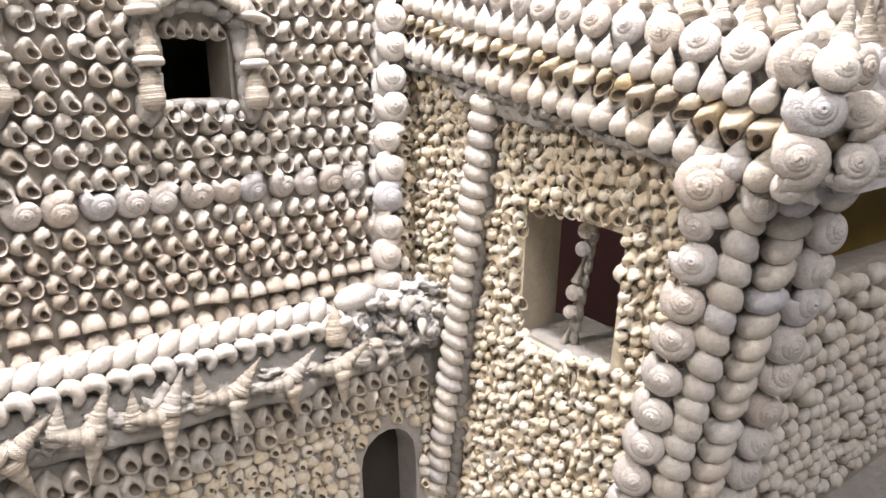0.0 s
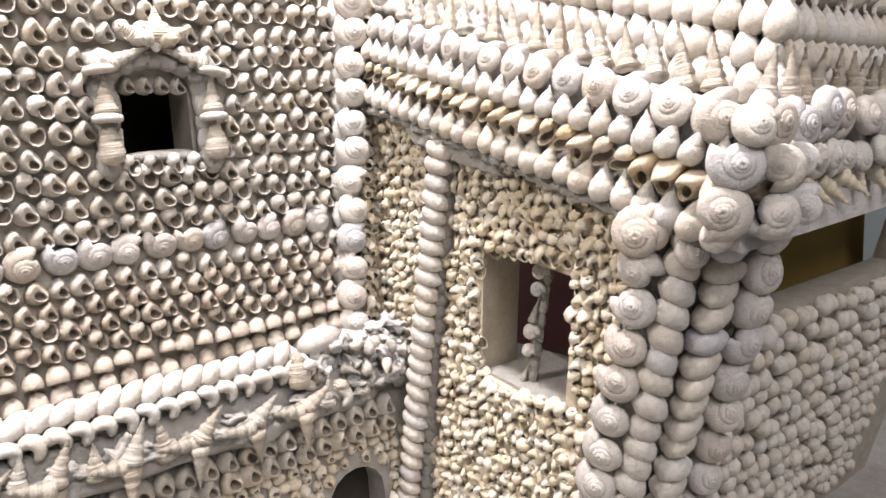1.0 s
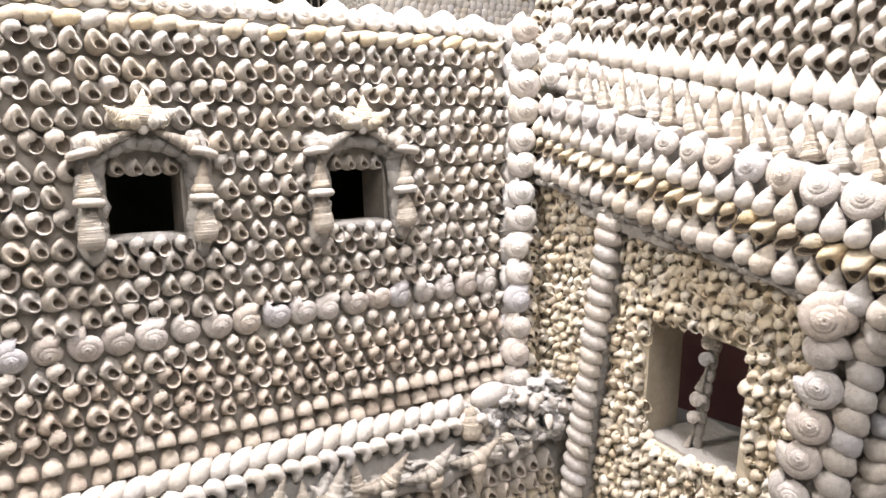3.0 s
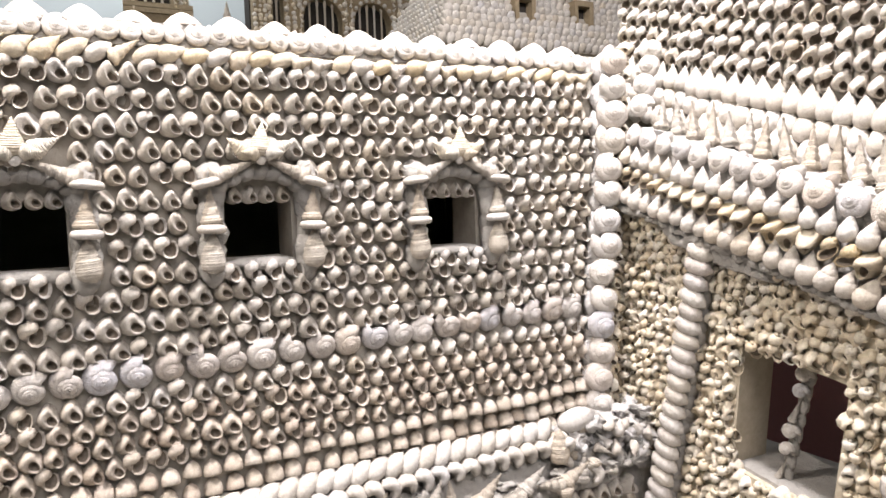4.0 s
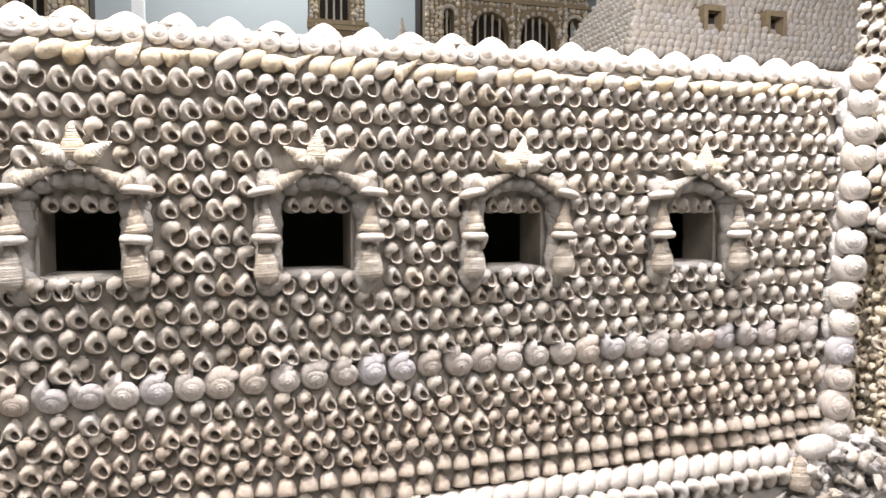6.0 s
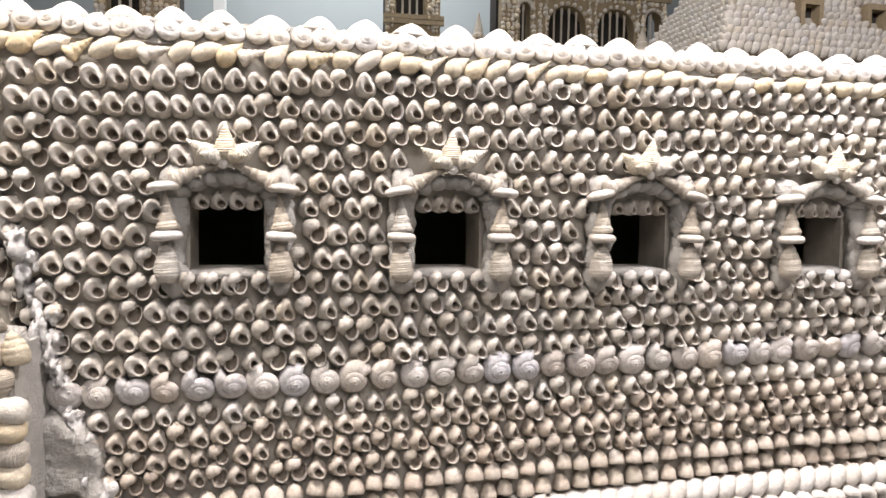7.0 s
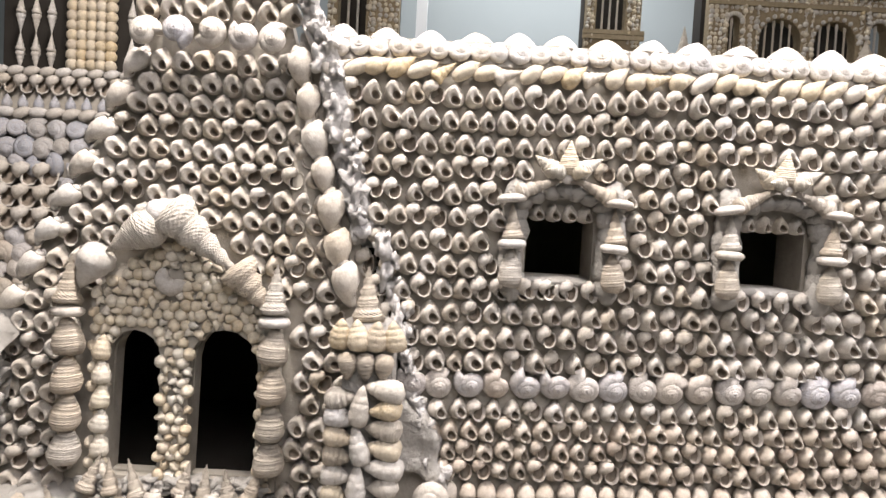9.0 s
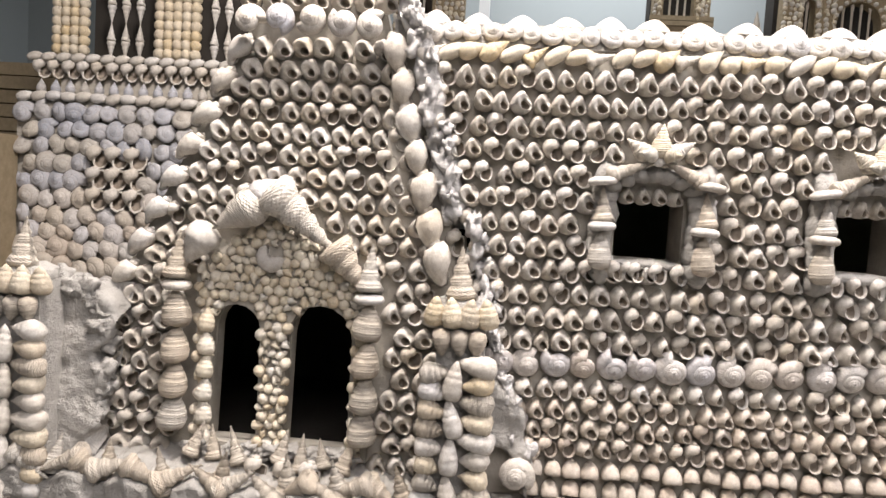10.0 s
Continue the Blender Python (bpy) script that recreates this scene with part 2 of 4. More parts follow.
def lathe(profile, ring=12, skew=0.0, flute=0.0, flutes=8):
    """profile: (radius, height) from the foot to the tip."""
    verts, grow = [], []
    for i, (r, h) in enumerate(profile):
        for j in range(ring):
            q = 2 * math.pi * j / ring
            f = 1 + flute * math.cos(flutes * q)
            verts.append((r * f * math.cos(q), r * f * math.sin(q), h + skew * j / ring))
            grow.append((j / ring * 2, i / 3))
    faces = [(i * ring + j, i * ring + (j + 1) % ring, (i + 1) * ring + (j + 1) % ring, (i + 1) * ring + j) for i in range(len(profile) - 1) for j in range(ring)]
    faces.append(tuple(reversed(range(ring))))
    faces.append(tuple((len(profile) - 1) * ring + j for j in range(ring)))
    return verts, faces, grow, [0] * len(faces)


def bent(around=8, steps=9):
    """A small shell curled like a comma."""
    verts, grow = [], []
    for i in range(steps):
        f = i / (steps - 1)
        a = -1.3 + 3.9 * f
        r, c = 0.21 * math.sin(math.pi * min(0.95, 0.10 + f * 0.72)) ** 0.7, 0.22
        for j in range(around):
            q = 2 * math.pi * j / around
            d = c + r * math.cos(q)
            verts.append((d * math.cos(a), r * math.sin(q), d * math.sin(a)))
            grow.append((f, j / around))
    faces = [(i * around + j, i * around + (j + 1) % around, (i + 1) * around + (j + 1) % around, (i + 1) * around + j) for i in range(steps - 1) for j in range(around)]
    faces += [tuple(reversed(range(around))), tuple((steps - 1) * around + j for j in range(around))]
    return verts, faces, grow, [0] * len(faces)


def unit(shape):
    """Centres a shape and makes it one unit long."""
    v = np.array(shape[0])
    low, high = v.min(axis=0), v.max(axis=0)
    v = (v - (low + high) / 2) / (high[2] - low[2])
    return [tuple(p) for p in v], shape[1], shape[2], shape[3]


def tower_profile(whorls, slim, belly=0.0):
    out = [(slim * 0.55, 0.0)]
    z, r = 0.02, slim
    step = 1.0
    total = sum(0.86 ** i for i in range(whorls))
    for i in range(whorls):
        h = 0.96 * 0.86 ** i / total
        top = slim * (1 - (z + h) / 1.04)
        out += [(r * 0.90, z), (r * 1.03, z + 0.35 * h), (max(top, 0.02) * 1.02, z + 0.92 * h)]
        z, r = z + h, max(top, 0.02)
    return out + [(0.03, 1.0)]


SHAPES = {
    "whelk": unit(whelk()),
    "whelk_b": unit(coiled(growth=2.0, tall=0.32, drop=0.58, wide=0.22)),
    "whelk_d": unit(coiled(growth=1.8, drop=0.66, wide=0.20, tilt=-0.26)),
    "whelk_c": unit(whelk(mouth=(0.13, -0.18, 0.185, 0.225), wide=0.39, spire=0.18, swell=0.52)),
    "curl": unit(spiral(2.2, 2.5, 0.22, 0.52, 0.30, 0.40, ring=9, tilt=-0.30, knob=0.03)),
    "little_whelk": unit(whelk(around=10, mouth=(0.11, -0.17, 0.22, 0.23), wide=0.43, steps=(0.2, 0.5, 1.0))),
    "little_whelk_b": unit(coiled(growth=2.1, tall=0.34, drop=0.56, off=0.22, wide=0.26, ring=8, coarse=5, fine=7, turns=1.7)),
    "drop": unit(lathe([(0.06, 0), (0.20, 0.05), (0.29, 0.16), (0.325, 0.30), (0.31, 0.44), (0.265, 0.565), (0.240, 0.575), (0.235, 0.60), (0.175, 0.735), (0.155, 0.745), (0.145, 0.78), (0.085, 0.88), (0.065, 0.89), (0.02, 1.0)], ring=12, skew=0.08)),
    "conch": unit(spiral(2.1, 3.0, 0.18, 0.75, 0.25, 0.50, ring=10, tilt=-0.15, knob=0.06)),
    "snail": spiral(1.66, 3.9, 0.47, 0.68, 0.48, 0.42, ring=10, coarse=12, fine=18, mouth=False),
    "spire": unit(lathe(tower_profile(7, 0.17), ring=12, skew=0.05)),
    "stout": unit(lathe(tower_profile(5, 0.30), ring=12, skew=0.07, flute=0.02, flutes=6)),
    "fat": unit(lathe([(0.14, 0), (0.33, 0.10), (0.40, 0.26), (0.38, 0.36), (0.34, 0.40), (0.33, 0.48), (0.25, 0.60), (0.22, 0.63), (0.20, 0.70), (0.12, 0.82), (0.02, 1.0)], ring=14, skew=0.06, flute=0.02, flutes=7)),
    "cup": unit(lathe([(0.34, 0.05), (0.47, 0.0), (0.53, 0.04), (0.54, 0.30), (0.48, 0.58), (0.34, 0.82), (0.06, 1.0)], ring=11, skew=0.03)),
    "comma": unit(bent()),
    "barrel": unit(lathe([(0.12, 0), (0.26, 0.06), (0.31, 0.18), (0.33, 0.32), (0.30, 0.40), (0.31, 0.43), (0.28, 0.55), (0.25, 0.58), (0.26, 0.62), (0.20, 0.74), (0.17, 0.76), (0.18, 0.79), (0.12, 0.9), (0.03, 1.0)], ring=12, skew=0.06)),
    "disc": unit(lathe([(0.95, 0.0), (1.18, 0.22), (1.22, 0.5), (1.1, 0.8), (0.7, 1.0)], ring=14, flute=0.02, flutes=5)),
    "limpet": unit(lathe([(0.86, 0.0), (0.92, 0.10), (0.84, 0.24), (0.80, 0.27), (0.70, 0.46), (0.66, 0.49), (0.50, 0.70), (0.46, 0.73), (0.26, 0.90), (0.06, 1.0)], ring=20, flute=0.04, flutes=10)),
    "olive": unit(lathe([(0.05, 0), (0.16, 0.06), (0.235, 0.2), (0.265, 0.4), (0.25, 0.62), (0.19, 0.8), (0.17, 0.81), (0.12, 0.9), (0.10, 0.905), (0.02, 1.0)], ring=11, skew=0.03)),
    "post": unit(lathe([(0.10, 0), (0.12, 0.03), (0.09, 0.10), (0.085, 0.5), (0.09, 0.85), (0.13, 0.92), (0.10, 1.0)], ring=8)),
    "bead": unit(lathe([(0.1, 0), (0.36, 0.08), (0.5, 0.3), (0.51, 0.5), (0.4, 0.76), (0.2, 0.94), (0.03, 1.0)], ring=9)),
}
v = np.array(SHAPES["snail"][0])
v = (v - (v.min(axis=0) + v.max(axis=0)) / 2) / (v.max(axis=0) - v.min(axis=0))[:2].max()
SHAPES["snail"] = ([tuple(p) for p in v], *SHAPES["snail"][1:])

MESHES = {}


def fill_mesh(mesh, verts, faces, grow, inner):
    mesh.from_pydata(verts, [], faces)
    mesh.polygons.foreach_set("material_index", np.array(inner, dtype=np.int32))
    layer = mesh.uv_layers.new(name="grow")
    index = np.empty(len(mesh.loops), dtype=np.int32)
    mesh.loops.foreach_get("vertex_index", index)
    layer.data.foreach_set("uv", np.array(grow, dtype=np.float32)[index].ravel())
    mesh.polygons.foreach_set("use_smooth", np.ones(len(mesh.polygons), dtype=bool))
    mesh.update()
    return mesh


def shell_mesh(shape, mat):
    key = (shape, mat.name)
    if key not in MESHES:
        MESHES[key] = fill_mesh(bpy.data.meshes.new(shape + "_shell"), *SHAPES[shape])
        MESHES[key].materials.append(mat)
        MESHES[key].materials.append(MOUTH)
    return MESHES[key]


def thing(name, base, label, category, group="", kind=""):
    ob = new(name)
    ob.location = base
    ob.empty_display_size = 0.05
    return tagged(ob, label, category, group, kind)


def origin_of(ob):
    out = Vector((0, 0, 0))
    while ob:
        out, ob = out + ob.location, ob.parent
    return out


def part(name, bm, material, parent, label="", smooth=False):
    """Links a bmesh, given in the world's metres, as one mesh object under a thing or part."""
    shift = origin_of(parent) if parent else Vector((0, 0, 0))
    bmesh.ops.recalc_face_normals(bm, faces=bm.faces)
    mesh = bpy.data.meshes.new(name)
    for vert in bm.verts:
        vert.co -= shift
    bm.to_mesh(mesh)
    bm.free()
    if smooth:
        mesh.polygons.foreach_set("use_smooth", np.ones(len(mesh.polygons), dtype=bool))
    mesh.materials.append(material)
    ob = new(name, mesh)
    ob.parent = parent
    return tagged(ob, label)


LISTS = {}


def stick(parent, name, shape, mat, m, scale):
    """Notes one shell to be set on parent: shape and material, pose and size."""
    size = scale if isinstance(scale, tuple) else (scale,) * 3
    LISTS.setdefault((parent.name, name, mat.name), []).append((parent, shape, mat, m @ Matrix.Diagonal((*size, 1))))


def on(x, y, z, face=0.0, spin=0.0, pitch=0.0, turn=0.0):
    """A shell's pose on a wall that faces -y turned by face; spin in the wall's plane, pitch out of it, turn round its own axis."""
    return pose(x, y, z, 0, 0, face) @ pose(0, 0, 0, 0, spin, 0) @ pose(0, 0, 0, pitch, 0, 0) @ pose(0, 0, 0, 0, 0, turn)


def settle_shells(limit, middle):
    """Makes every shell that was noted: the ones nearest to the stretch's middle one by one, those past the limit joined."""
    for (_, name, _), items in LISTS.items():
        parent, shift = items[0][0], Matrix.Translation(-origin_of(items[0][0]))
        if len(items) > limit:
            items.sort(key=lambda it: (it[3].translation - Vector(middle)).length)
        for _, shape, mat, m in items[:limit]:
            ob = new(name, shell_mesh(shape, mat))
            ob.parent = parent
            ob.matrix_basis = shift @ m
        rest = items[limit:]
        if rest:
            verts, faces, grow, inner = [], [], [], []
            for _, shape, mat, m in rest:
                sv, sf, sg, si = SHAPES[shape]
                a = np.array(shift @ m)
                start = len(verts)
                verts += (np.array(sv) @ a[:3, :3].T + a[:3, 3]).tolist()
                faces += [tuple(i + start for i in f) for f in sf]
                grow += sg
                inner += si
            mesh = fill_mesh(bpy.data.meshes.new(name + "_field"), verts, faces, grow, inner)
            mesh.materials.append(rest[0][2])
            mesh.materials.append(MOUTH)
            ob = new(name + "_field", mesh)
            ob.parent = parent
            tagged(ob, kind="stuff")
    LISTS.clear()


def jit(amount):
    return random.uniform(-amount, amount)


def box(bm, x0, x1, y0, y1, z0, z1):
    p = [bm.verts.new((x, y, z)) for z in (z0, z1) for x, y in ((x0, y0), (x1, y0), (x1, y1), (x0, y1))]
    for q in ((0, 1, 2, 3), (4, 5, 6, 7), (0, 1, 5, 4), (1, 2, 6, 5), (2, 3, 7, 6), (3, 0, 4, 7)):
        bm.faces.new([p[i] for i in q])


def slab(bm, outer, holes, depth, put):
    """A plate with openings: loops of (u, v); put(u, v, d) gives the place at depth d."""
    for d in (0.0, depth):
        edges = []
        for loop in [outer] + holes:
            vs = [bm.verts.new(put(u, w, d)) for u, w in loop]
            edges += [bm.edges.new((a, b)) for a, b in zip(vs, vs[1:] + vs[:1])]
        bmesh.ops.triangle_fill(bm, use_beauty=True, use_dissolve=False, edges=edges)
    for loop in [outer] + holes:
        for (u, w), (u2, w2) in zip(loop, loop[1:] + loop[:1]):
            bm.faces.new([bm.verts.new(put(*q)) for q in ((u, w, 0), (u2, w2, 0), (u2, w2, depth), (u, w, depth))])
    bmesh.ops.remove_doubles(bm, verts=bm.verts, dist=1e-5)


def rect(u0, u1, v0, v1):
    return [(u0, v0), (u1, v0), (u1, v1), (u0, v1)]


def arched(u0, u1, v0, v1, steps=8):
    """A round-headed opening."""
    r, c = (u1 - u0) / 2, (u0 + u1) / 2
    return [(u0, v0), (u1, v0)] + [(c + r * math.cos(math.pi * i / steps), v1 - r + r * math.sin(math.pi * i / steps)) for i in range(steps + 1)]


def lump(bm, x, y, z, rx, ry, rz, rough=0.25, level=2):
    """A dab of cement: an uneven blob."""
    made = bmesh.ops.create_icosphere(bm, subdivisions=level, radius=1.0)["verts"]
    seed = Vector((x * 37, y * 41, z * 43))
    for vert in made:
        f = 1 + rough * noise.noise(vert.co * 1.7 + seed) + 0.5 * rough * noise.noise(vert.co * 4.1 + seed)
        vert.co = Vector((x + vert.co.x * rx * f, y + vert.co.y * ry * f, z + vert.co.z * rz * f))


def rag(bm, x, y, z, rx, ry, rz, rough=0.9):
    """A torn, spiky dab of cement."""
    seed = Vector((x * 91, y * 83, z * 97))
    for vert in bmesh.ops.create_icosphere(bm, subdivisions=3, radius=1.0)["verts"]:
        f = 0.75 + rough * noise.noise(vert.co * 1.4 + seed) + 0.7 * rough * abs(noise.noise(vert.co * 3.3 + seed)) + 0.25 * rough * noise.noise(vert.co * 8.0 + seed)
        vert.co = Vector((x + vert.co.x * rx * f, y + vert.co.y * ry * f, z + vert.co.z * rz * f))


def smear(bm, wide, tall, put, thick=0.010, rough=0.006, torn=0.25, grain=9.0, seed=0.0):
    """Cement wiped on by hand: a ridged skin with a torn outline; put(u, w, d) gives the place at height d over the bed."""
    rows, cols = max(8, int(tall / 0.0022)), max(8, int(wide / 0.0022))
    grid = []
    for i in range(rows + 1):
        line = []
        for j in range(cols + 1):
            u, w = j / cols, i / rows
            p = Vector((u * wide, w * tall, seed)) * 60
            edge = min(u, 1 - u, w, 1 - w) * 2 + torn * noise.noise(p * 0.6)
            body = max(0.0, min(1.0, edge * 5))
            wipe = noise.noise(Vector((p.x * 0.25 + p.y * 0.5, p.y * 0.12, seed)) * grain * 0.12)
            d = thick * body + rough * body * (noise.noise(p * 0.5) + 0.8 * wipe + 0.4 * noise.noise(p * 1.7) + 0.2 * noise.noise(p * 4.3)) - 0.012 * (1 - body)
            line.append(bm.verts.new(put(u * wide, w * tall, d)))
        grid.append(line)
    for p, q in zip(grid, grid[1:]):
        for j in range(cols):
            bm.faces.new((p[j], p[j + 1], q[j + 1], q[j]))


# ---- the gallery ----
def room_box(name, x0, x1, y0, y1, z0, z1, mat, label, category):
    bm = bmesh.new()
    box(bm, x0, x1, y0, y1, z0, z1)
    return tagged(part(name, bm, mat, None), label, category, kind="structure")


room_box("floor", -3.6, 3.2, -2.7, 3.2, -0.1, 0.0, FLOOR, "grey gallery floor", "floor")
room_box("ceiling", -3.6, 3.2, -2.7, 3.2, 2.8, 2.9, CEILING, "plain white gallery ceiling", "ceiling")
room_box("wall_north", -3.6, 3.2, 3.1, 3.2, 0.0, 2.8, GALLERY, "plain pale blue-grey painted gallery wall", "wall")
room_box("wall_south", -3.6, 3.2, -2.7, -2.6, 0.0, 2.8, GALLERY, "plain pale blue-grey painted gallery wall", "wall")
room_box("wall_west", -3.6, -3.5, -2.6, 3.1, 0.0, 2.8, GALLERY, "plain pale blue-grey painted gallery wall", "wall")
room_box("wall_east", 3.1, 3.2, -2.6, 3.1, 0.0, 2.8, GALLERY, "plain pale blue-grey painted gallery wall", "wall")
room_box("trim_post", -1.002, -0.958, 2.35, 2.40, 0.0, 2.8, POST, "narrow white painted upright post behind the model", "post")
plinth = thing("plinth", (-0.4, 0.6, 0.0), "plain grey cement plinth under the shell model", "plinth", kind="structure")
bm = bmesh.new()
box(bm, -2.3, 1.3, -0.58, 2.3, 0.0, 0.62)
part("block", bm, CEMENT, plinth)

# ---- the long wall ----
WINDOWS = (-0.731, -0.548, -0.370, -0.181)
RIGHT, LEFT = 0.005, -0.872
hall = thing("shell_wall", (-0.43, 0.05, 0.62), "long model wall covered with rows of grey whelk shells, four small windows", "model building")
bm = bmesh.new()
slab(bm, rect(-0.965, 0.03, 0.62, 1.262), [rect(c - 0.029, c + 0.029, 1.083, 1.139) for c in WINDOWS] + [[(-0.868, 0.945), (-0.848, 0.945), (-0.872, 1.045), (-0.893, 1.118), (-0.906, 1.114), (-0.890, 1.045)]], 0.05, lambda u, w, d: (u, 0.011 + d, w))
part("wall_core", bm, MORTAR, hall, "brown-grey mortar bed between the shells")
for edges in ((-0.885, 0.03, 0.40, 0.43, 0.62, 1.262), (-0.885, 0.03, 0.061, 0.40, 1.235, 1.262), (-0.885, -0.865, 0.061, 0.40, 0.62, 1.235), (0.01, 0.03, 0.061, 0.40, 0.62, 1.235)):
    bm = bmesh.new()
    box(bm, *edges)
    part("inner_board", bm, DARK, hall)


# Added near-black sheet that gives the crack its shade
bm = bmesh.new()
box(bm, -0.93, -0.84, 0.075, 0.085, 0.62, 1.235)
part("crack_back", bm, GLOOM, hall, "dark sheet painted as the shade behind the crack")


def row_height(i, x):
    """The height of row i of whelks; the rows fan out slightly to the left."""
    f = (x + 0.133) / -0.56
    return (1.242 - 0.0195 * i) + f * (-0.0045 - 0.0010 * i)


def in_window(x, z):
    return any(abs(x - c) < 0.036 and 1.075 < z < 1.150 or abs(x - c) < 0.052 and 1.073 < z < 1.158 or abs(x - c) < 0.030 and 1.150 < z < 1.180 for c in WINDOWS)


def left_end(z):
    """Where the rows end against the leaning tower."""
    return -0.935 + 0.27 * (1.254 - z)


def whelk_row(i, shape_turn, size, step, shapes=("whelk", "whelk_c", "whelk", "whelk_b", "whelk_c", "whelk_d"), mat=WHELK):
    x = left_end(row_height(i, -0.9)) + random.uniform(0, step)
    while x < RIGHT - 0.016:
        z = row_height(i, x)
        if not in_window(x, z):
            s = size * random.uniform(0.92, 1.10)
            stick(hall, "whelk_shell", random.choice(shapes), mat,
                  on(x + jit(0.001), 0.004 + jit(0.0015), z + jit(0.0015), spin=3 + jit(6), pitch=-16 + jit(7), turn=shape_turn + jit(13)), (s * 1.02, s, s * (1.0 if shapes == ("cup",) else 0.93)))
        x += step * random.uniform(0.93, 1.07)


for i in range(12):
    whelk_row(i, -6, 0.0226, 0.0172)
x = left_end(0.99) + 0.01
while x < RIGHT - 0.02:
    stick(hall, "snail_shell", "snail", SNAIL, on(x, 0.004, row_height(12, x), spin=jit(22), pitch=108 + jit(10), turn=90 + jit(50)), 0.0300 * random.uniform(0.93, 1.06))
    x += 0.0255 * random.uniform(0.95, 1.05)
for i in range(4):
    whelk_row(13.1 + i * 0.86, 0, 0.0210, 0.0166, mat=random.choice((WHELK, TAN)) if i < 2 else TAN)
for i in range(3):
    whelk_row(16.60 + i * 0.88, 200, 0.0150, 0.0172, ("cup",), TAN)

LEFT = -0.93
# coping: limpets, pale snails and a cord of yellow shells
x = LEFT
while x < RIGHT - 0.01:
    stick(hall, "limpet_shell", "limpet", random.choice((WHELK, SNAIL)), on(x, 0.030 + jit(0.002), 1.2895 + jit(0.001), spin=jit(6), pitch=8, turn=jit(90)), (0.0185, 0.0170, 0.0128 * random.uniform(0.85, 1.15)))
    x += 0.0392 * random.uniform(0.97, 1.03)
x = LEFT
while x < RIGHT - 0.015:
    stick(hall, "periwinkle_shell", "snail", PALE, on(x, 0.010, 1.2745 + jit(0.001), spin=jit(30), pitch=70 + jit(12), turn=90 + jit(40)), 0.0215 * random.uniform(0.92, 1.08))
    x += 0.0172
x = LEFT
while x < RIGHT - 0.015:
    stick(hall, "yellow_shell", random.choice(("olive", "drop", "stout")), random.choice((GOLD, GOLD, WHELK)), on(x, 0.004, 1.2560 + jit(0.0015), spin=62 + jit(14), turn=jit(180)), (0.026, 0.026, 0.0280 * random.uniform(0.85, 1.1)))
    x += 0.0182 * random.uniform(0.96, 1.04)
bm = bmesh.new()
slab(bm, [(0.009, 1.262), (0.016, 1.283), (0.075, 1.285), (0.075, 1.262)], [], 0.977, lambda u, w, d: (-0.965 + d, u, w))
part("coping", bm, CEMENT, hall, "grey cement coping bed")


def window_surround(c):
    """Shell frame of one small window: two colonettes, a bowed lintel and a crown of pointed shells."""
    bm = bmesh.new()
    for side in (-1, 1):
        for k in range(6):
            lump(bm, c + side * (0.041 + jit(0.002)), 0.004 + jit(0.002), 1.078 + k * 0.0150, 0.0115, 0.011, 0.0165, 0.30)
    for i in range(7):
        f = (i - 3) / 3
        lump(bm, c + f * 0.036, 0.004, 1.159 - 0.012 * f * f, 0.010, 0.013, 0.0075, 0.3)
    lump(bm, c, 0.012, 1.0795, 0.036, 0.014, 0.0065, 0.25)
    frame_ob = part("window_surround", bm, CEMENT, hall, "grey cement window frame set with ribbed shells", True)
    for side in (-1, 1):
        x = c + side * 0.043
        stick(frame_ob, "lower_colonette", "barrel", SPIRE, on(x, -0.010, 1.091, spin=jit(6)), (0.033, 0.033, 0.034))
        stick(frame_ob, "flat_shell", "disc", PALE, on(x, -0.011, 1.112, spin=jit(8)), (0.0100, 0.0095, 0.0075))
        stick(frame_ob, "upper_colonette", "stout", SPIRE, on(x, -0.010, 1.130, spin=jit(6)), (0.032, 0.032, 0.032))
        stick(frame_ob, "flat_shell", "disc", PALE, on(x + side * 0.002, -0.010, 1.150, spin=side * 10 + jit(8)), (0.0105, 0.0100, 0.0070))
        stick(frame_ob, "lintel_shell", "spire", SPIRE, on(c + side * 0.021, -0.010, 1.1615, spin=-side * 66 + jit(4)), (0.048, 0.044, 0.045))
        stick(frame_ob, "crown_shell", "fat", CREAM, on(c + side * 0.010, -0.016, 1.174, spin=side * 84 + jit(8), pitch=20), (0.017, 0.016, 0.018))
        stick(frame_ob, "crown_shell", "fat", CREAM, on(c + side * 0.017, -0.010, 1.179, spin=side * 58 + jit(8), pitch=15), (0.022, 0.021, 0.028))
    stick(frame_ob, "crown_shell", "fat", CREAM, on(c + jit(0.002), -0.012, 1.185, spin=jit(8), pitch=8), (0.025, 0.024, 0.031))
    stick(frame_ob, "crown_shell", "snail", PALE, on(c, -0.014, 1.168, pitch=80), 0.010)
    for i in range(4):
        stick(frame_ob, "whelk_shell", "whelk", WHELK, on(c - 0.021 + i * 0.014, 0.010, 1.141, pitch=-8, turn=jit(15)), 0.018)
    for i in range(4):
        stick(frame_ob, "sill_shell", "whelk_b", PALE, on(c - 0.027 + i * 0.018, 0.000, 1.0735, spin=jit(12), pitch=-15, turn=jit(30)), 0.019)


for c in WINDOWS:
    window_surround(c)

z = 0.90
while z < 1.20:
    for off in (0.016, 0.027):
        stick(hall, "sand_shell", "little_whelk", SAND, on(0.012 - (1.27 - z) * 0.06 + off, 0.003, z + jit(0.003), face=-25, spin=jit(40), pitch=jit(25), turn=jit(40)), 0.0155)
    z += 0.0115
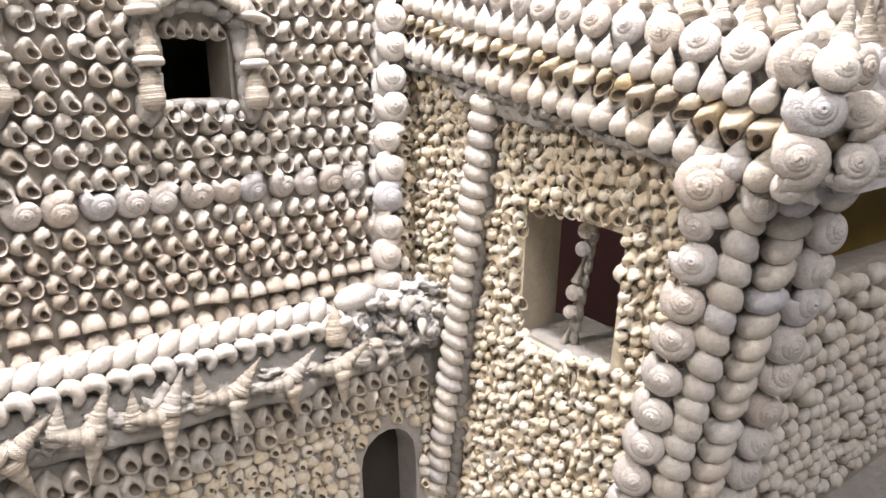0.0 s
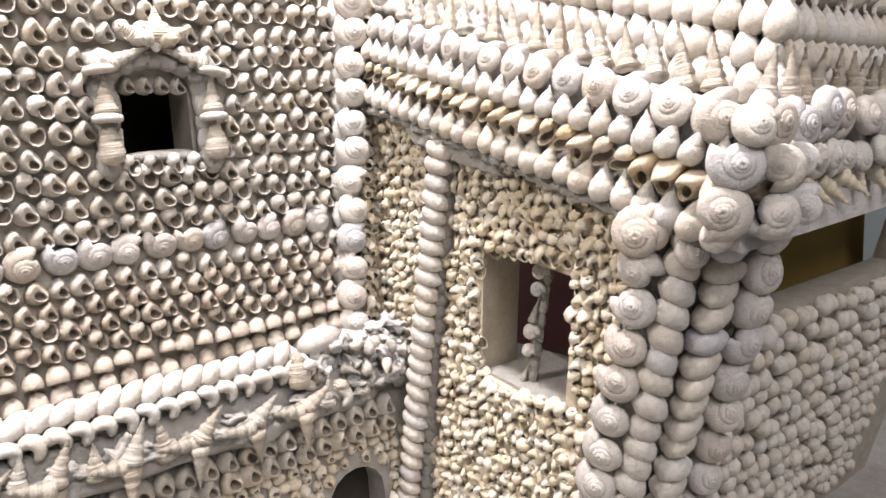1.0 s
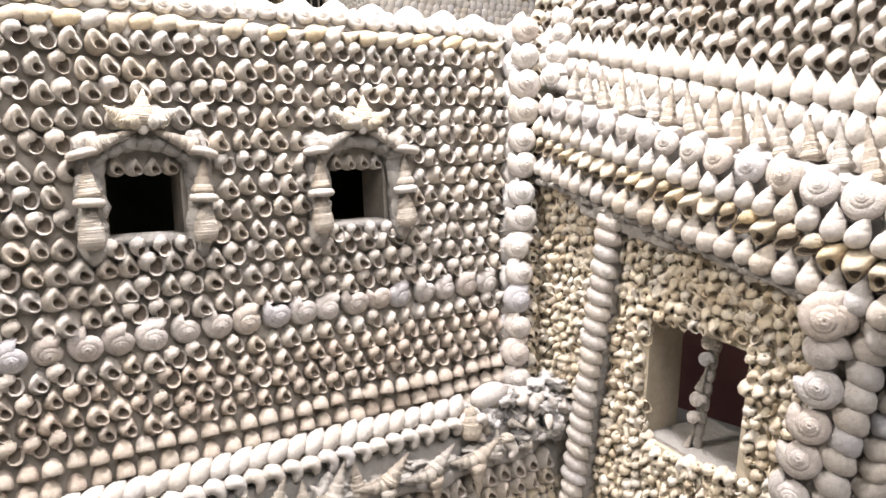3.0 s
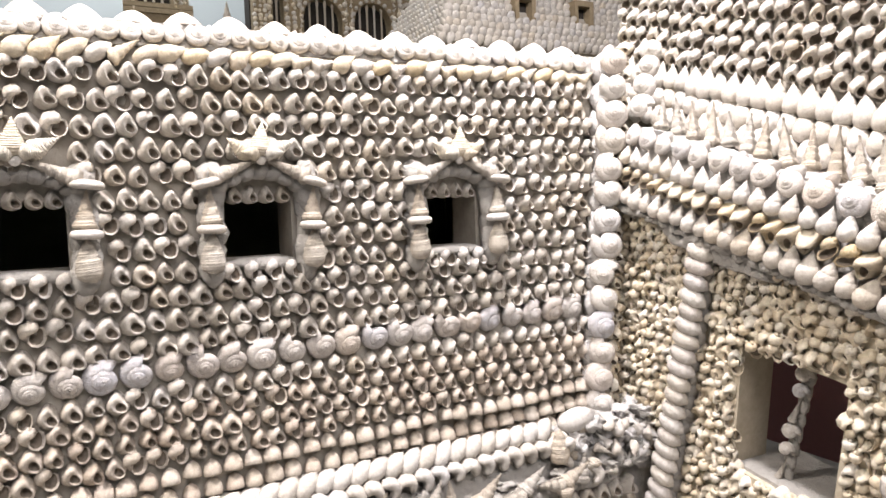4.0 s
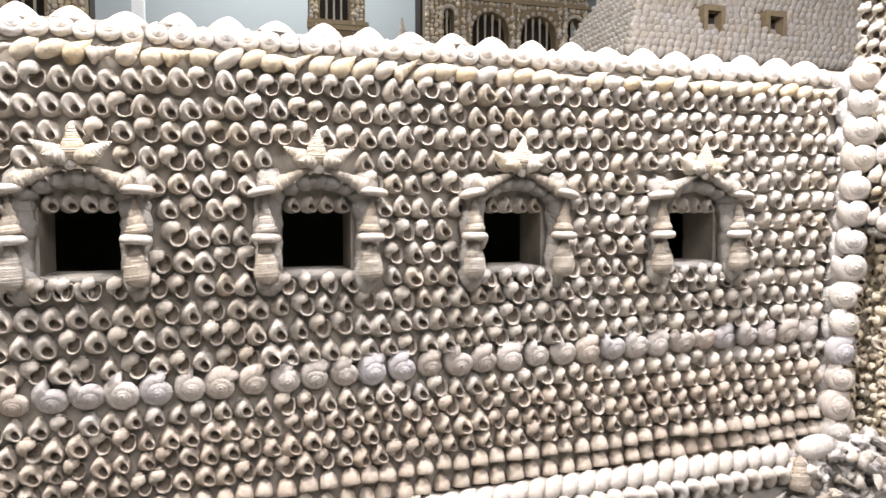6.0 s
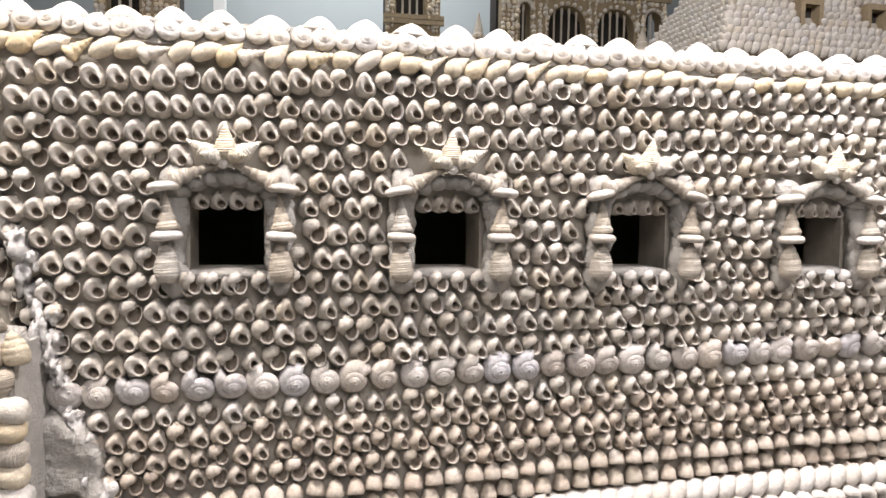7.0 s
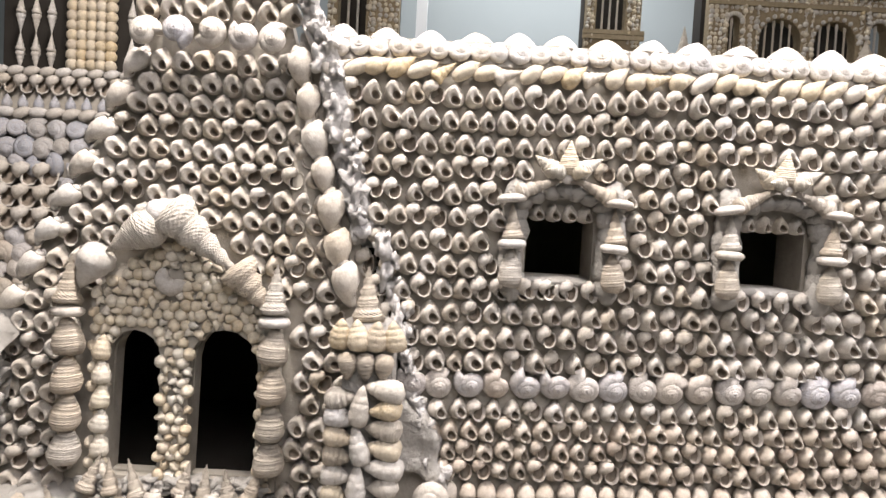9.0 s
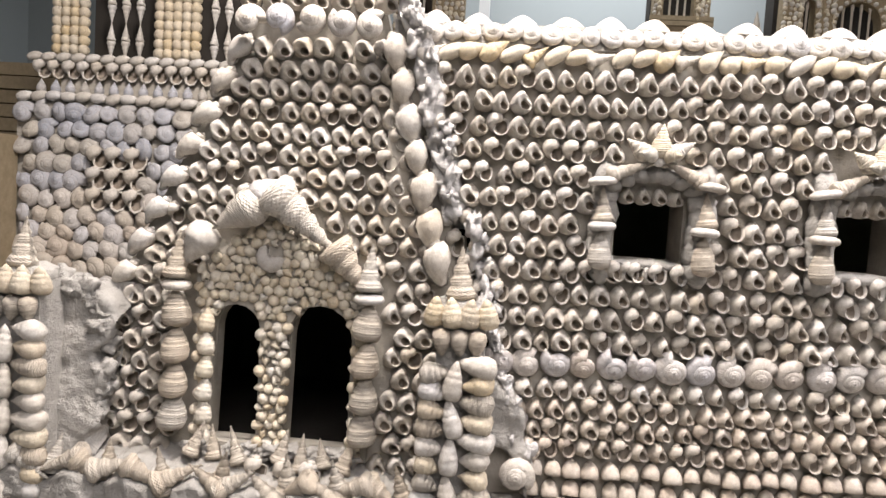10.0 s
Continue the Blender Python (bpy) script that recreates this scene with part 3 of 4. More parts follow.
# snails up the inner corner
z = 0.905
while z < 1.285:
    x = 0.010 - (1.27 - z) * 0.07
    stick(hall, "sand_shell", "little_whelk", SAND, on(x + 0.020, -0.004, z, face=-50, spin=jit(40), turn=jit(40)), 0.016)
    stick(hall, "sand_shell", "little_whelk", SAND, on(x + 0.021, -0.006, z + 0.014, face=-60, spin=jit(40), turn=jit(40)), 0.016)
    stick(hall, "corner_snail", "snail", random.choice((PALE, SNAIL)), on(x, -0.012, z, face=-25 + jit(14), spin=jit(40), pitch=90 + jit(10), turn=100 + jit(60)), 0.0350 * random.uniform(0.92, 1.06))
    z += 0.0285
for i in range(4):
    stick(hall, "corner_snail", "snail", PALE, on(0.034 + i * 0.004, -0.03, 1.225 + i * 0.02, face=-60, spin=i * 80, pitch=90), 0.028)
bm = bmesh.new()
for i in range(14):
    z = 0.9 + i * 0.028
    lump(bm, 0.012 - (1.27 - z) * 0.07, 0.004, z, 0.016, 0.012, 0.02, 0.4)
part("corner_mortar", bm, WHITE_CEMENT, hall, "pale lumpy cement in the corner", True)

# ---- ledge and plinth course below the long wall ----
ledge = thing("shell_ledge", (-0.43, -0.02, 0.62), "projecting white shell ledge over grey cement with starry spire shells", "model ledge")
bm = bmesh.new()
slab(bm, [(-0.86, 0.60), (0.03, 0.60), (0.03, 0.886), (-0.35, 0.884), (-0.86, 0.862)], [arched(-0.075, -0.012, 0.61, 0.765)], 0.053, lambda u, w, d: (u, -0.042 + d, w))
part("ledge_core", bm, CEMENT, ledge, "grey cement core")
# Added near-black sheet; the small arch's shade is in its colour
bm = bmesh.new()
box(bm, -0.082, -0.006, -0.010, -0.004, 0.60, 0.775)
part("arch_back", bm, GLOOM, ledge, "dark sheet painted as shade in the small arch")
x = -0.80
while x < -0.11:
    rise = 0.893 + (0.006 if x > -0.35 else 0.010) * (x + 0.35) / 0.24
    stick(ledge, "bead_shell", "olive", PALE, on(x, -0.044, rise, spin=52 + jit(10), pitch=-20), (0.032, 0.032, 0.0270 * random.uniform(0.95, 1.1)))
    stick(ledge, "curl_shell", "comma", PALE, on(x + 0.008, -0.052, rise - 0.0165, spin=-8 + jit(16), pitch=-8 + jit(10), turn=jit(15)), (0.0200, 0.030, 0.0215 * random.uniform(0.9, 1.1)))
    x += 0.0160
bm = bmesh.new()


def ledge_skin(u, w, d):
    """The dusty sloping shelf under the white shells, with an undercut lower edge."""
    x, z = -0.86 + u, 0.822 + w
    out = 0.020 * max(0.0, min(1.0, (0.872 - z) / 0.030)) * max(0.0, min(1.0, (z - 0.824) / 0.010))
    out *= 0.75 + 0.5 * noise.noise(Vector((x * 30, 0.5, 2.0)))
    return (x, -0.040 - out - d, z + 0.004 * noise.noise(Vector((x * 18, 3.1, 0.0))))


smear(bm, 0.88, 0.052, ledge_skin, 0.005, 0.005, 0.1)
tagged(part("rough_cement", bm, CEMENT, ledge, "rough dusty cement shelf", True), kind="stuff")
bm = bmesh.new()
for i in range(80):
    x = -0.84 + 0.0107 * i + jit(0.008)
    rag(bm, x, -0.056 + jit(0.005), 0.853 + jit(0.008), 0.010 + jit(0.004), 0.007, 0.006 + jit(0.003))
tagged(part("cement_drip", bm, CEMENT, ledge, "torn dabs of dusty cement", True), kind="stuff")
bm = bmesh.new()
for i in range(70):
    rag(bm, -0.10 + random.uniform(0, 0.125), -0.040 + jit(0.014), 0.872 + jit(0.028), 0.009 + jit(0.003), 0.010, 0.007 + jit(0.003))
tagged(part("corner_cement", bm, WHITE_CEMENT, ledge, "lumpy pale cement heaped in the corner", True), kind="stuff")
for i in range(26):
    stick(ledge, "odd_shell", random.choice(("stout", "conch", "drop", "comma")), random.choice((PALE, SPIRE, PALE)), on(-0.10 + random.uniform(0, 0.12), -0.056 + jit(0.008), 0.868 + jit(0.030), spin=jit(120), pitch=jit(40), turn=jit(180)), 0.020)
stick(ledge, "barrel_shell", "barrel", SPIRE, on(-0.103, -0.058, 0.884), (0.034, 0.034, 0.036))
stick(ledge, "barrel_shell", "olive", PALE, on(-0.075, -0.050, 0.905, spin=80), 0.046)
x = -0.80
while x < -0.06:
    for spin in random.choice(((-78, 32, 178), (-68, 45, 170), (-85, 20, 190))):
        a = math.radians(spin + jit(14))
        stick(ledge, "spire_shell", "stout", SPIRE, on(x + 0.017 * math.sin(a), -0.071 + jit(0.003), 0.850 + 0.018 * math.cos(a), spin=math.degrees(a), pitch=6 + jit(12)), (0.031, 0.030, 0.035 * random.uniform(0.9, 1.15)))
    if random.random() < 0.5:
        stick(ledge, "spire_shell", "stout", SPIRE, on(x + 0.027 + jit(0.004), -0.062, 0.858 + jit(0.005), spin=jit(10), pitch=jit(10)), (0.033, 0.031, 0.034 * random.uniform(0.85, 1.15)))
    x += 0.049 * random.uniform(0.9, 1.1)
for i, z in enumerate((0.815, 0.797)):
    x = -0.82
    while x < 0.0:
        stick(ledge, "whelk_shell", "whelk", WHELK, on(x, -0.050, z + 0.012 * (x + 0.3) / 0.3, spin=8 + jit(10), pitch=-22 + jit(8), turn=-14 + jit(18)), 0.024 * random.uniform(0.9, 1.1))
        x += 0.018
for i in range(12):
    x = -0.40 + jit(0.005)
    while x < 0.02:
        if -0.082 < x < -0.005 and 0.778 - 0.0115 * i < 0.768 - abs(x + 0.0435) * 0.5:
            x += 0.0125
            continue
        stick(ledge, "sand_shell", "little_whelk", SAND, on(x + jit(0.002), -0.045, 0.778 - 0.0115 * i + 0.012 * (x + 0.3) / 0.3, spin=jit(30), pitch=jit(20), turn=jit(60)), 0.0135 * random.uniform(0.85, 1.15))
        x += 0.0125

# ---- the wing with the larger window ----
WX = 0.036
wing = thing("shell_wing", (0.25, -0.18, 0.62), "model wing covered with tiny sand-coloured shells, with one window", "model building")


def eave(y):
    """The height of the wing's upper edge, which falls towards the front."""
    return 1.200 + 0.30 * (y + 0.015)


WIN = [(-0.146, 0.866), (-0.246, 0.850), (-0.262, 0.970), (-0.158, 0.987)]
bm = bmesh.new()
slab(bm, [(0.011, 0.62), (-0.245, 0.62), (-0.352, 1.02), (-0.352, eave(-0.352) - 0.055), (0.011, eave(0.011) - 0.05)], [WIN], 0.045, lambda u, w, d: (WX + d, u, w))
part("wall_core", bm, SANDY, wing, "sand-coloured mortar bed")
bm = bmesh.new()
box(bm, 0.20, 0.22, -0.262, 0.011, 0.83, 1.05)
part("inner_wall", bm, RED, wing, "wine-red board inside the window")
bm = bmesh.new()
box(bm, 0.081, 0.20, -0.268, 0.011, 0.82, 0.835)
box(bm, 0.081, 0.22, -0.272, -0.264, 0.82, 1.05)
part("inner_floor", bm, CEMENT, wing)
bm = bmesh.new()
slab(bm, rect(0.07, 0.60, 0.62, 1.075), [rect(0.15, 0.45, 0.93, 1.015)], 0.03, lambda u, w, d: (u, -0.350 + 0.27 * (0.94 - w) + d, w))
part("front_wall", bm, MORTAR, wing, "shaded front wall with a wide recess")
bm = bmesh.new()
box(bm, 0.12, 0.50, -0.29, -0.28, 0.85, 1.05)
part("recess_back", bm, OCHRE, wing, "yellow-brown board in the recess")
z = 0.66
while z < 1.05:
    x = 0.115 + jit(0.01)
    while x < 0.50:
        if not (0.14 < x < 0.46 and 0.92 < z < 1.025):
            stick(wing, "front_shell", "drop", WHELK, on(x + jit(0.004), -0.354 + 0.27 * (0.94 - z), z + jit(0.004), spin=140 + jit(22), pitch=-20 + jit(15), turn=jit(180)), 0.029 * random.uniform(0.85, 1.15))
        x += 0.020
    z += 0.021


def in_poly(y, z, grow=0.0):
    return -0.262 - grow < y < -0.150 + grow and 0.860 - grow < z < 0.985 + grow


z = 0.64
while z < 1.12:
    y = 0.002 + jit(0.004)
    while y > -0.338 + (1.03 - min(z, 1.03)) * 0.26:
        rope_y = -0.124 + (1.072 - z) * 0.197
        if z < eave(y) - 0.084 and not in_poly(y, z, -0.001) and abs(y - rope_y) > 0.008:
            stick(wing, "sand_shell", random.choice(("little_whelk", "little_whelk_b")), SAND, on(WX - 0.002, y + jit(0.002), z + jit(0.002), face=-90, spin=12 + jit(28), pitch=4 + jit(20), turn=jit(40)), 0.0176 * random.uniform(0.8, 1.2))
        y -= 0.0118 * random.uniform(0.9, 1.1)
    z += 0.0108
z = 0.645
while z < 1.076:
    stick(wing, "rope_shell", "olive", random.choice((PALE, SNAIL, WHELK)), on(0.020 - (1.072 - z) * 0.035, -0.124 + (1.072 - z) * 0.197, z, face=-78, spin=114 + jit(7)), (0.036, 0.034, 0.030 * random.uniform(0.92, 1.1)))
    z += 0.0148 * random.uniform(0.93, 1.07)
bm = bmesh.new()
for i in range(34):
    z = 0.64 + i * 0.0133
    lump(bm, 0.032, -0.124 + (1.072 - z) * 0.197, z, 0.011, 0.008, 0.012, 0.3)
part("rope_mortar", bm, CEMENT, wing, "grey mortar behind the cord of shells", True)

# the small shell column that stands in the window
pillar = thing("window_column", (0.060, -0.192, 0.862), "little dusty column of snail and spire shells on the window sill", "column")
bm = bmesh.new()
for i in range(9):
    lump(bm, 0.062, -0.186 - i * 0.0032, 0.868 + i * 0.0135, 0.005, 0.005, 0.010, 0.4)
part("stem", bm, CEMENT, pillar, "", True)
for z, s, shape, mat in ((0.872, 0.026, "spire", SPIRE), (0.893, 0.017, "snail", SNAIL), (0.911, 0.020, "snail", SNAIL), (0.931, 0.030, "spire", SPIRE), (0.950, 0.018, "snail", SNAIL), (0.966, 0.02, "snail", WHELK)):
    stick(pillar, "column_shell", shape, mat, on(0.055, -0.185 + (0.872 - z) * 0.25, z, face=-70, spin=14 + jit(8), pitch=0 if shape == "spire" else 85), s * 0.85)
bm = bmesh.new()
slab(bm, [(-0.146, 0.041), (-0.249, 0.041), (-0.258, 0.12), (-0.140, 0.12)], [], 0.004, lambda u, w, d: (w, u, 0.8695 - d + (u + 0.146) * 0.16))
part("window_sill", bm, CEMENT, wing, "flat grey cement sill")

# sloping cornice
bm = bmesh.new()
slab(bm, [(0.028, -0.082), (0.026, -0.004), (0.45, 0.004), (0.45, -0.07)], [], 0.42, lambda u, w, d: (u, 0.02 - d, eave(0.02 - d) + w))
part("cornice", bm, WHITE_CEMENT, wing, "pale cement cornice bed")
bm = bmesh.new()
for i in range(70):
    y = 0.0 - 0.005 * i
    lump(bm, 0.026 + jit(0.003), y, eave(y) - 0.084 + jit(0.002), 0.010, 0.007, 0.005, 0.4)
tagged(part("cornice_drip", bm, CEMENT, wing, "ragged grey cement edge under the cornice", True), kind="stuff")
bm = bmesh.new()
smear(bm, 0.15, 0.030, lambda u, w, d: (0.028 - d, -0.075 - u, eave(-0.075 - u) - 0.103 + w), 0.006, 0.006, 0.7, seed=41.0)
part("cement_patch", bm, CEMENT, wing, "wiped grey cement under the cornice", True)
y = -0.03
while y > -0.40:
    stick(wing, "cornice_snail", "snail", SNAIL, on(0.022, y, eave(y) - 0.002, face=-90, spin=jit(30), pitch=74 + jit(10), turn=90 + jit(40)), (0.025 + 0.011 * -y / 0.4) * random.uniform(0.95, 1.05))
    y -= 0.0235 * (0.9 + 0.4 * -y / 0.4)
for off, shape, mat, turn, size in ((-0.024, "drop", PALE, 170, 0.0250), (-0.046, "whelk_b", GOLD, 20, 0.026), (-0.067, "drop", PALE, 170, 0.0285)):
    y = -0.025
    while y > -0.395:
        stick(wing, "cornice_shell", random.choice(("conch", "whelk_c")) if mat is GOLD else shape, random.choice((mat, WHELK, WHELK)) if mat is PALE else mat, on(0.016, y, eave(y) + off, face=-90, spin=(60 if mat is GOLD else 18) + jit(14), turn=turn + jit(20)), size * random.uniform(0.92, 1.1) * (0.85 - y * 0.6))
        y -= 0.0166 * (0.85 - y * 0.6)
for off, shape, mat, size in ((-0.004, "snail", SNAIL, 0.036), (-0.030, "snail", PALE, 0.028), (-0.052, "stout", GOLD, 0.030)):
    x = 0.045
    while x < 0.42:
        m = on(x, -0.408 + 0.004 * jit(1), eave(-0.40) + off + jit(0.002), face=-8, spin=random.uniform(0, 360) if shape == "snail" else 150 + jit(30), pitch=85 if shape == "snail" else 30)
        stick(wing, "return_shell", shape, mat, m, size * random.uniform(0.9, 1.1))
        x += size * 0.92
y = -0.045
while y > -0.385:
    stick(wing, "spire_shell", "spire", SPIRE, on(0.050 + jit(0.004), y, eave(y) + 0.024, face=-90, spin=jit(8), pitch=jit(6)), (0.054, 0.054, 0.040 * random.uniform(0.85, 1.25)))
    y -= 0.0215

# upper wall of the wing
upper = thing("shell_upper_wall", (0.25, -0.18, 1.10), "steep upper wall of grey whelk shells above the cornice", "model building")
bm = bmesh.new()
slab(bm, [(0.10, eave(0.10) - 0.05), (-0.375, eave(-0.375) - 0.05), (-0.375, eave(-0.375) + 0.36), (0.10, eave(0.10) + 0.36)], [], 0.03, lambda u, w, d: (0.105 + d + 0.12 * (w - eave(u)), u, w))
part("wall_core", bm, MORTAR, upper, "grey-brown mortar bed")
for i in range(17):
    y = 0.085 + jit(0.006)
    off = 0.016 + 0.0215 * i if i < 3 else 0.083 + 0.0195 * (i - 3)
    while y > -0.385:
        if i < 3:
            m, shape, mat, size = on(0.097 + 0.12 * off, y, eave(y) + off, face=-90, spin=jit(8), pitch=-6, turn=180 + jit(30)), "drop", random.choice((WHELK, WHELK, PALE)), 0.0350
        else:
            m, shape, mat, size = on(0.097 + 0.12 * off, y, eave(y) + off + jit(0.002), face=-90, spin=24 + jit(10), pitch=-6, turn=30 + jit(18)), random.choice(("whelk", "whelk_b", "whelk_c")), WHELK, 0.0215
        stick(upper, "drop_shell" if i < 3 else "whelk_shell", shape, mat, m, size * random.uniform(0.9, 1.1))
        y -= 0.0172 * random.uniform(0.95, 1.05)

bm = bmesh.new()
slab(bm, rect(0.11, 0.55, 1.04, 1.45), [], 0.03, lambda u, w, d: (u, -0.376 + d + 0.12 * (w - 1.09), w))
part("front_core", bm, MORTAR, upper, "grey-brown mortar bed")
for i in range(16):
    off = 0.016 + 0.0215 * i if i < 3 else 0.083 + 0.0195 * (i - 3)
    x = 0.112 + jit(0.006)
    while x < 0.50:
        stick(upper, "drop_shell" if i < 3 else "whelk_shell", "drop" if i < 3 else random.choice(("whelk", "whelk_b")), WHELK, on(x, -0.384 + 0.12 * off, 1.088 + off, spin=jit(8), turn=jit(20)), 0.033 if i < 3 else 0.0215)
        x += 0.0175
x = 0.075
while x < 0.45:
    stick(wing, "spire_shell", "spire", SPIRE, on(x, -0.394 + jit(0.003), 1.107, spin=jit(14), pitch=10 + jit(10)), (0.054, 0.054, 0.040 * random.uniform(0.85, 1.25)))
    x += 0.022

# corner pilaster of big snails
pilaster = thing("shell_pilaster", (0.05, -0.345, 0.62), "corner pilaster of large grey snail shells and paired olive shells", "model pilaster")
bm = bmesh.new()
slab(bm, [(0.026, -0.346), (0.036, -0.362), (0.064, -0.374), (0.11, -0.378), (0.14, -0.30), (0.046, -0.31)], [], 0.42, lambda u, w, d: (u, w + 0.26 * d, 1.035 - d))
part("pilaster_core", bm, CEMENT, pilaster, "grey cement core")
z = 0.66
while z < 1.03:
    lean = (1.03 - z) * 0.26
    stick(pilaster, "large_snail", "snail", SNAIL, on(0.012, -0.350 + lean, z, face=-66, spin=jit(60), pitch=90 + jit(18), turn=100 + jit(60)), 0.034 * random.uniform(0.94, 1.06))
    stick(pilaster, "outer_snail", "snail", SNAIL, on(0.094, -0.389 + lean, z - 0.01, face=-15, spin=jit(60), pitch=90 + jit(18), turn=100 + jit(60)), 0.036 * random.uniform(0.94, 1.06))
    z += 0.0275
z = 0.655
while z < 1.02:
    lean = (1.03 - z) * 0.26
    stick(pilaster, "olive_shell", "bead", random.choice((PALE, PALE, SNAIL, WHELK)), on(0.028, -0.371 + lean, z + jit(0.002), face=-38, spin=140 + jit(14), turn=jit(180)), (0.0215, 0.022, 0.0275 * random.uniform(0.9, 1.1)))
    stick(pilaster, "olive_shell", "bead", random.choice((PALE, PALE, SNAIL, WHELK)), on(0.056, -0.384 + lean, z - 0.004 + jit(0.002), face=-24, spin=80 + jit(14), turn=jit(180)), (0.0215, 0.022, 0.0300 * random.uniform(0.9, 1.1)))
    z += 0.0168
stick(pilaster, "large_snail", "snail", SNAIL, on(0.010, -0.343, 1.015, face=-66, pitch=90), 0.041)
stick(pilaster, "large_snail", "snail", SNAIL, on(0.012, -0.397, 1.027, face=-55, spin=120, pitch=90), 0.038)
stick(pilaster, "large_snail", "snail", SNAIL, on(0.014, -0.403, 1.057, face=-50, spin=220, pitch=90), 0.035)
for x, y, z, size in ((0.016, -0.392, 1.085, 0.030), (0.020, -0.413, 1.079, 0.031), (0.040, -0.418, 1.052, 0.030), (0.040, -0.414, 1.024, 0.032), (0.068, -0.418, 1.030, 0.028), (0.022, -0.372, 1.004, 0.026), (0.066, -0.418, 1.056, 0.026)):
    stick(pilaster, "corner_snail", "snail", random.choice((PALE, SNAIL, WHELK)), on(x, y, z, face=-35 + jit(15), spin=jit(180), pitch=88 + jit(20)), size)
bm = bmesh.new()
for i in range(22):
    rag(bm, 0.030 + random.uniform(0, 0.05), -0.392 + jit(0.012), 1.045 + jit(0.035), 0.012, 0.010, 0.010)
tagged(part("corner_cement", bm, CEMENT, pilaster, "rough grey cement between the corner shells", True), kind="stuff")

z = 0.68
while z < 0.99:
    stick(pilaster, "point_shell", "stout", SPIRE, on(0.122, -0.378 + (1.03 - z) * 0.26, z, spin=78 + jit(12), pitch=30), (0.026, 0.026, 0.024))
    z += 0.0145

# ---- the tower ----
tower = thing("shell_tower", (-1.04, 0.10, 0.62), "tapering model tower of grey whelk shells with a twin-arched doorway", "model building")


def tower_y(z):
    return 0.004 + 0.06 * (z - 0.9)


def edge_left(z):
    return -1.112 - 0.45 * (1.248 - z)


def edge_right(z):
    return -0.965 + 0.27 * (1.254 - z)


ARCHES = [arched(-1.113, -1.068, 0.893, 1.020), arched(-1.043, -0.984, 0.893, 1.024)]
bm = bmesh.new()
slab(bm, [(edge_left(0.62), 0.62), (edge_right(0.62), 0.62), (edge_right(1.42), 1.42), (edge_left(1.42), 1.42)], ARCHES, 0.016, lambda u, w, d: (u, tower_y(w) + d, w))
part("wall_core", bm, MORTAR, tower, "grey mortar bed")
# Backing round the doorway's inside, its shade painted on as near-black
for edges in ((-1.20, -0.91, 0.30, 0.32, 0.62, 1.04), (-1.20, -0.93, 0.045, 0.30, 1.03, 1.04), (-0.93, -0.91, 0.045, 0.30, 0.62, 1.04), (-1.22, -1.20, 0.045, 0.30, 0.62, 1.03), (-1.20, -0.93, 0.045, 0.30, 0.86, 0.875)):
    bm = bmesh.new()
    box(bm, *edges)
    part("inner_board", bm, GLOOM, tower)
z = 1.2555
while z > 0.86:
    x = edge_left(z) + 0.022
    while x < edge_right(z) + 0.002:
        gable = 1.128 - abs(x + 1.055) * 0.86
        if not (-1.150 < x < -0.957 and z < gable):
            stick(tower, "whelk_shell", random.choice(("whelk", "whelk_c", "whelk", "whelk_c", "whelk_b")), WHELK, on(x, tower_y(z) - 0.008, z + jit(0.0015), spin=2 + jit(9), pitch=(-12 if z > 1.03 else -22) + jit(9), turn=-4 + jit(13)), (0.0240 * random.uniform(0.92, 1.08), 0.0236, 0.0212 * random.uniform(0.93, 1.07)))
        x += 0.0186 * random.uniform(0.95, 1.05)
    z -= 0.0195
z = 1.25
while z > 0.90:
    stick(tower, "edge_shell", "conch", PALE, on(edge_left(z) + 0.004, tower_y(z) - 0.010, z, spin=35 + jit(12), turn=170 + jit(20)), 0.036)
    if z > 1.06:
        stick(tower, "edge_shell", "whelk_b", PALE, on(edge_right(z) + 0.026, tower_y(z) - 0.006, z - 0.012, spin=jit(60), pitch=jit(30), turn=jit(60)), 0.026)
        stick(tower, "edge_shell", "conch", WHELK, on(edge_right(z) + 0.003, tower_y(z) - 0.018, z, spin=-24 + jit(10), turn=170 + jit(30)), 0.042 * random.uniform(0.85, 1.1))
    z -= 0.030
bm = bmesh.new()
for i in range(24):
    z = 1.34 - i * 0.020
    rag(bm, edge_right(z) + (0.024 if z > 1.11 else 0.041) + jit(0.004), 0.004 + jit(0.004), z, 0.009 if z > 1.11 else 0.006, 0.012, 0.013)
    rag(bm, edge_right(z) + (0.027 if z > 1.11 else 0.043) + jit(0.006), 0.002 + jit(0.005), z + 0.01, 0.006, 0.010, 0.008)
smear(bm, 0.026, 0.19, lambda u, w, d: (edge_right(1.10 + w) + 0.014 + u, 0.008 - d, 1.10 + w), 0.009, 0.008, 0.7, seed=31.0)
tagged(part("seam_cement", bm, WHITE_CEMENT, tower, "rough pale cement seam along the edge", True), kind="stuff")
for i in range(5):
    stick(tower, "large_snail", "snail", SNAIL if i % 2 else PALE, on(-1.090 + i * 0.0268, -0.004, 1.2735, spin=i * 77, pitch=88), 0.0285)
for row in range(3):
    for i in range(7):
        stick(tower, "whelk_shell", "whelk", WHELK, on(-1.098 + i * 0.021, 0.012, 1.299 + row * 0.02, pitch=-10, turn=12 + jit(20)), 0.024)

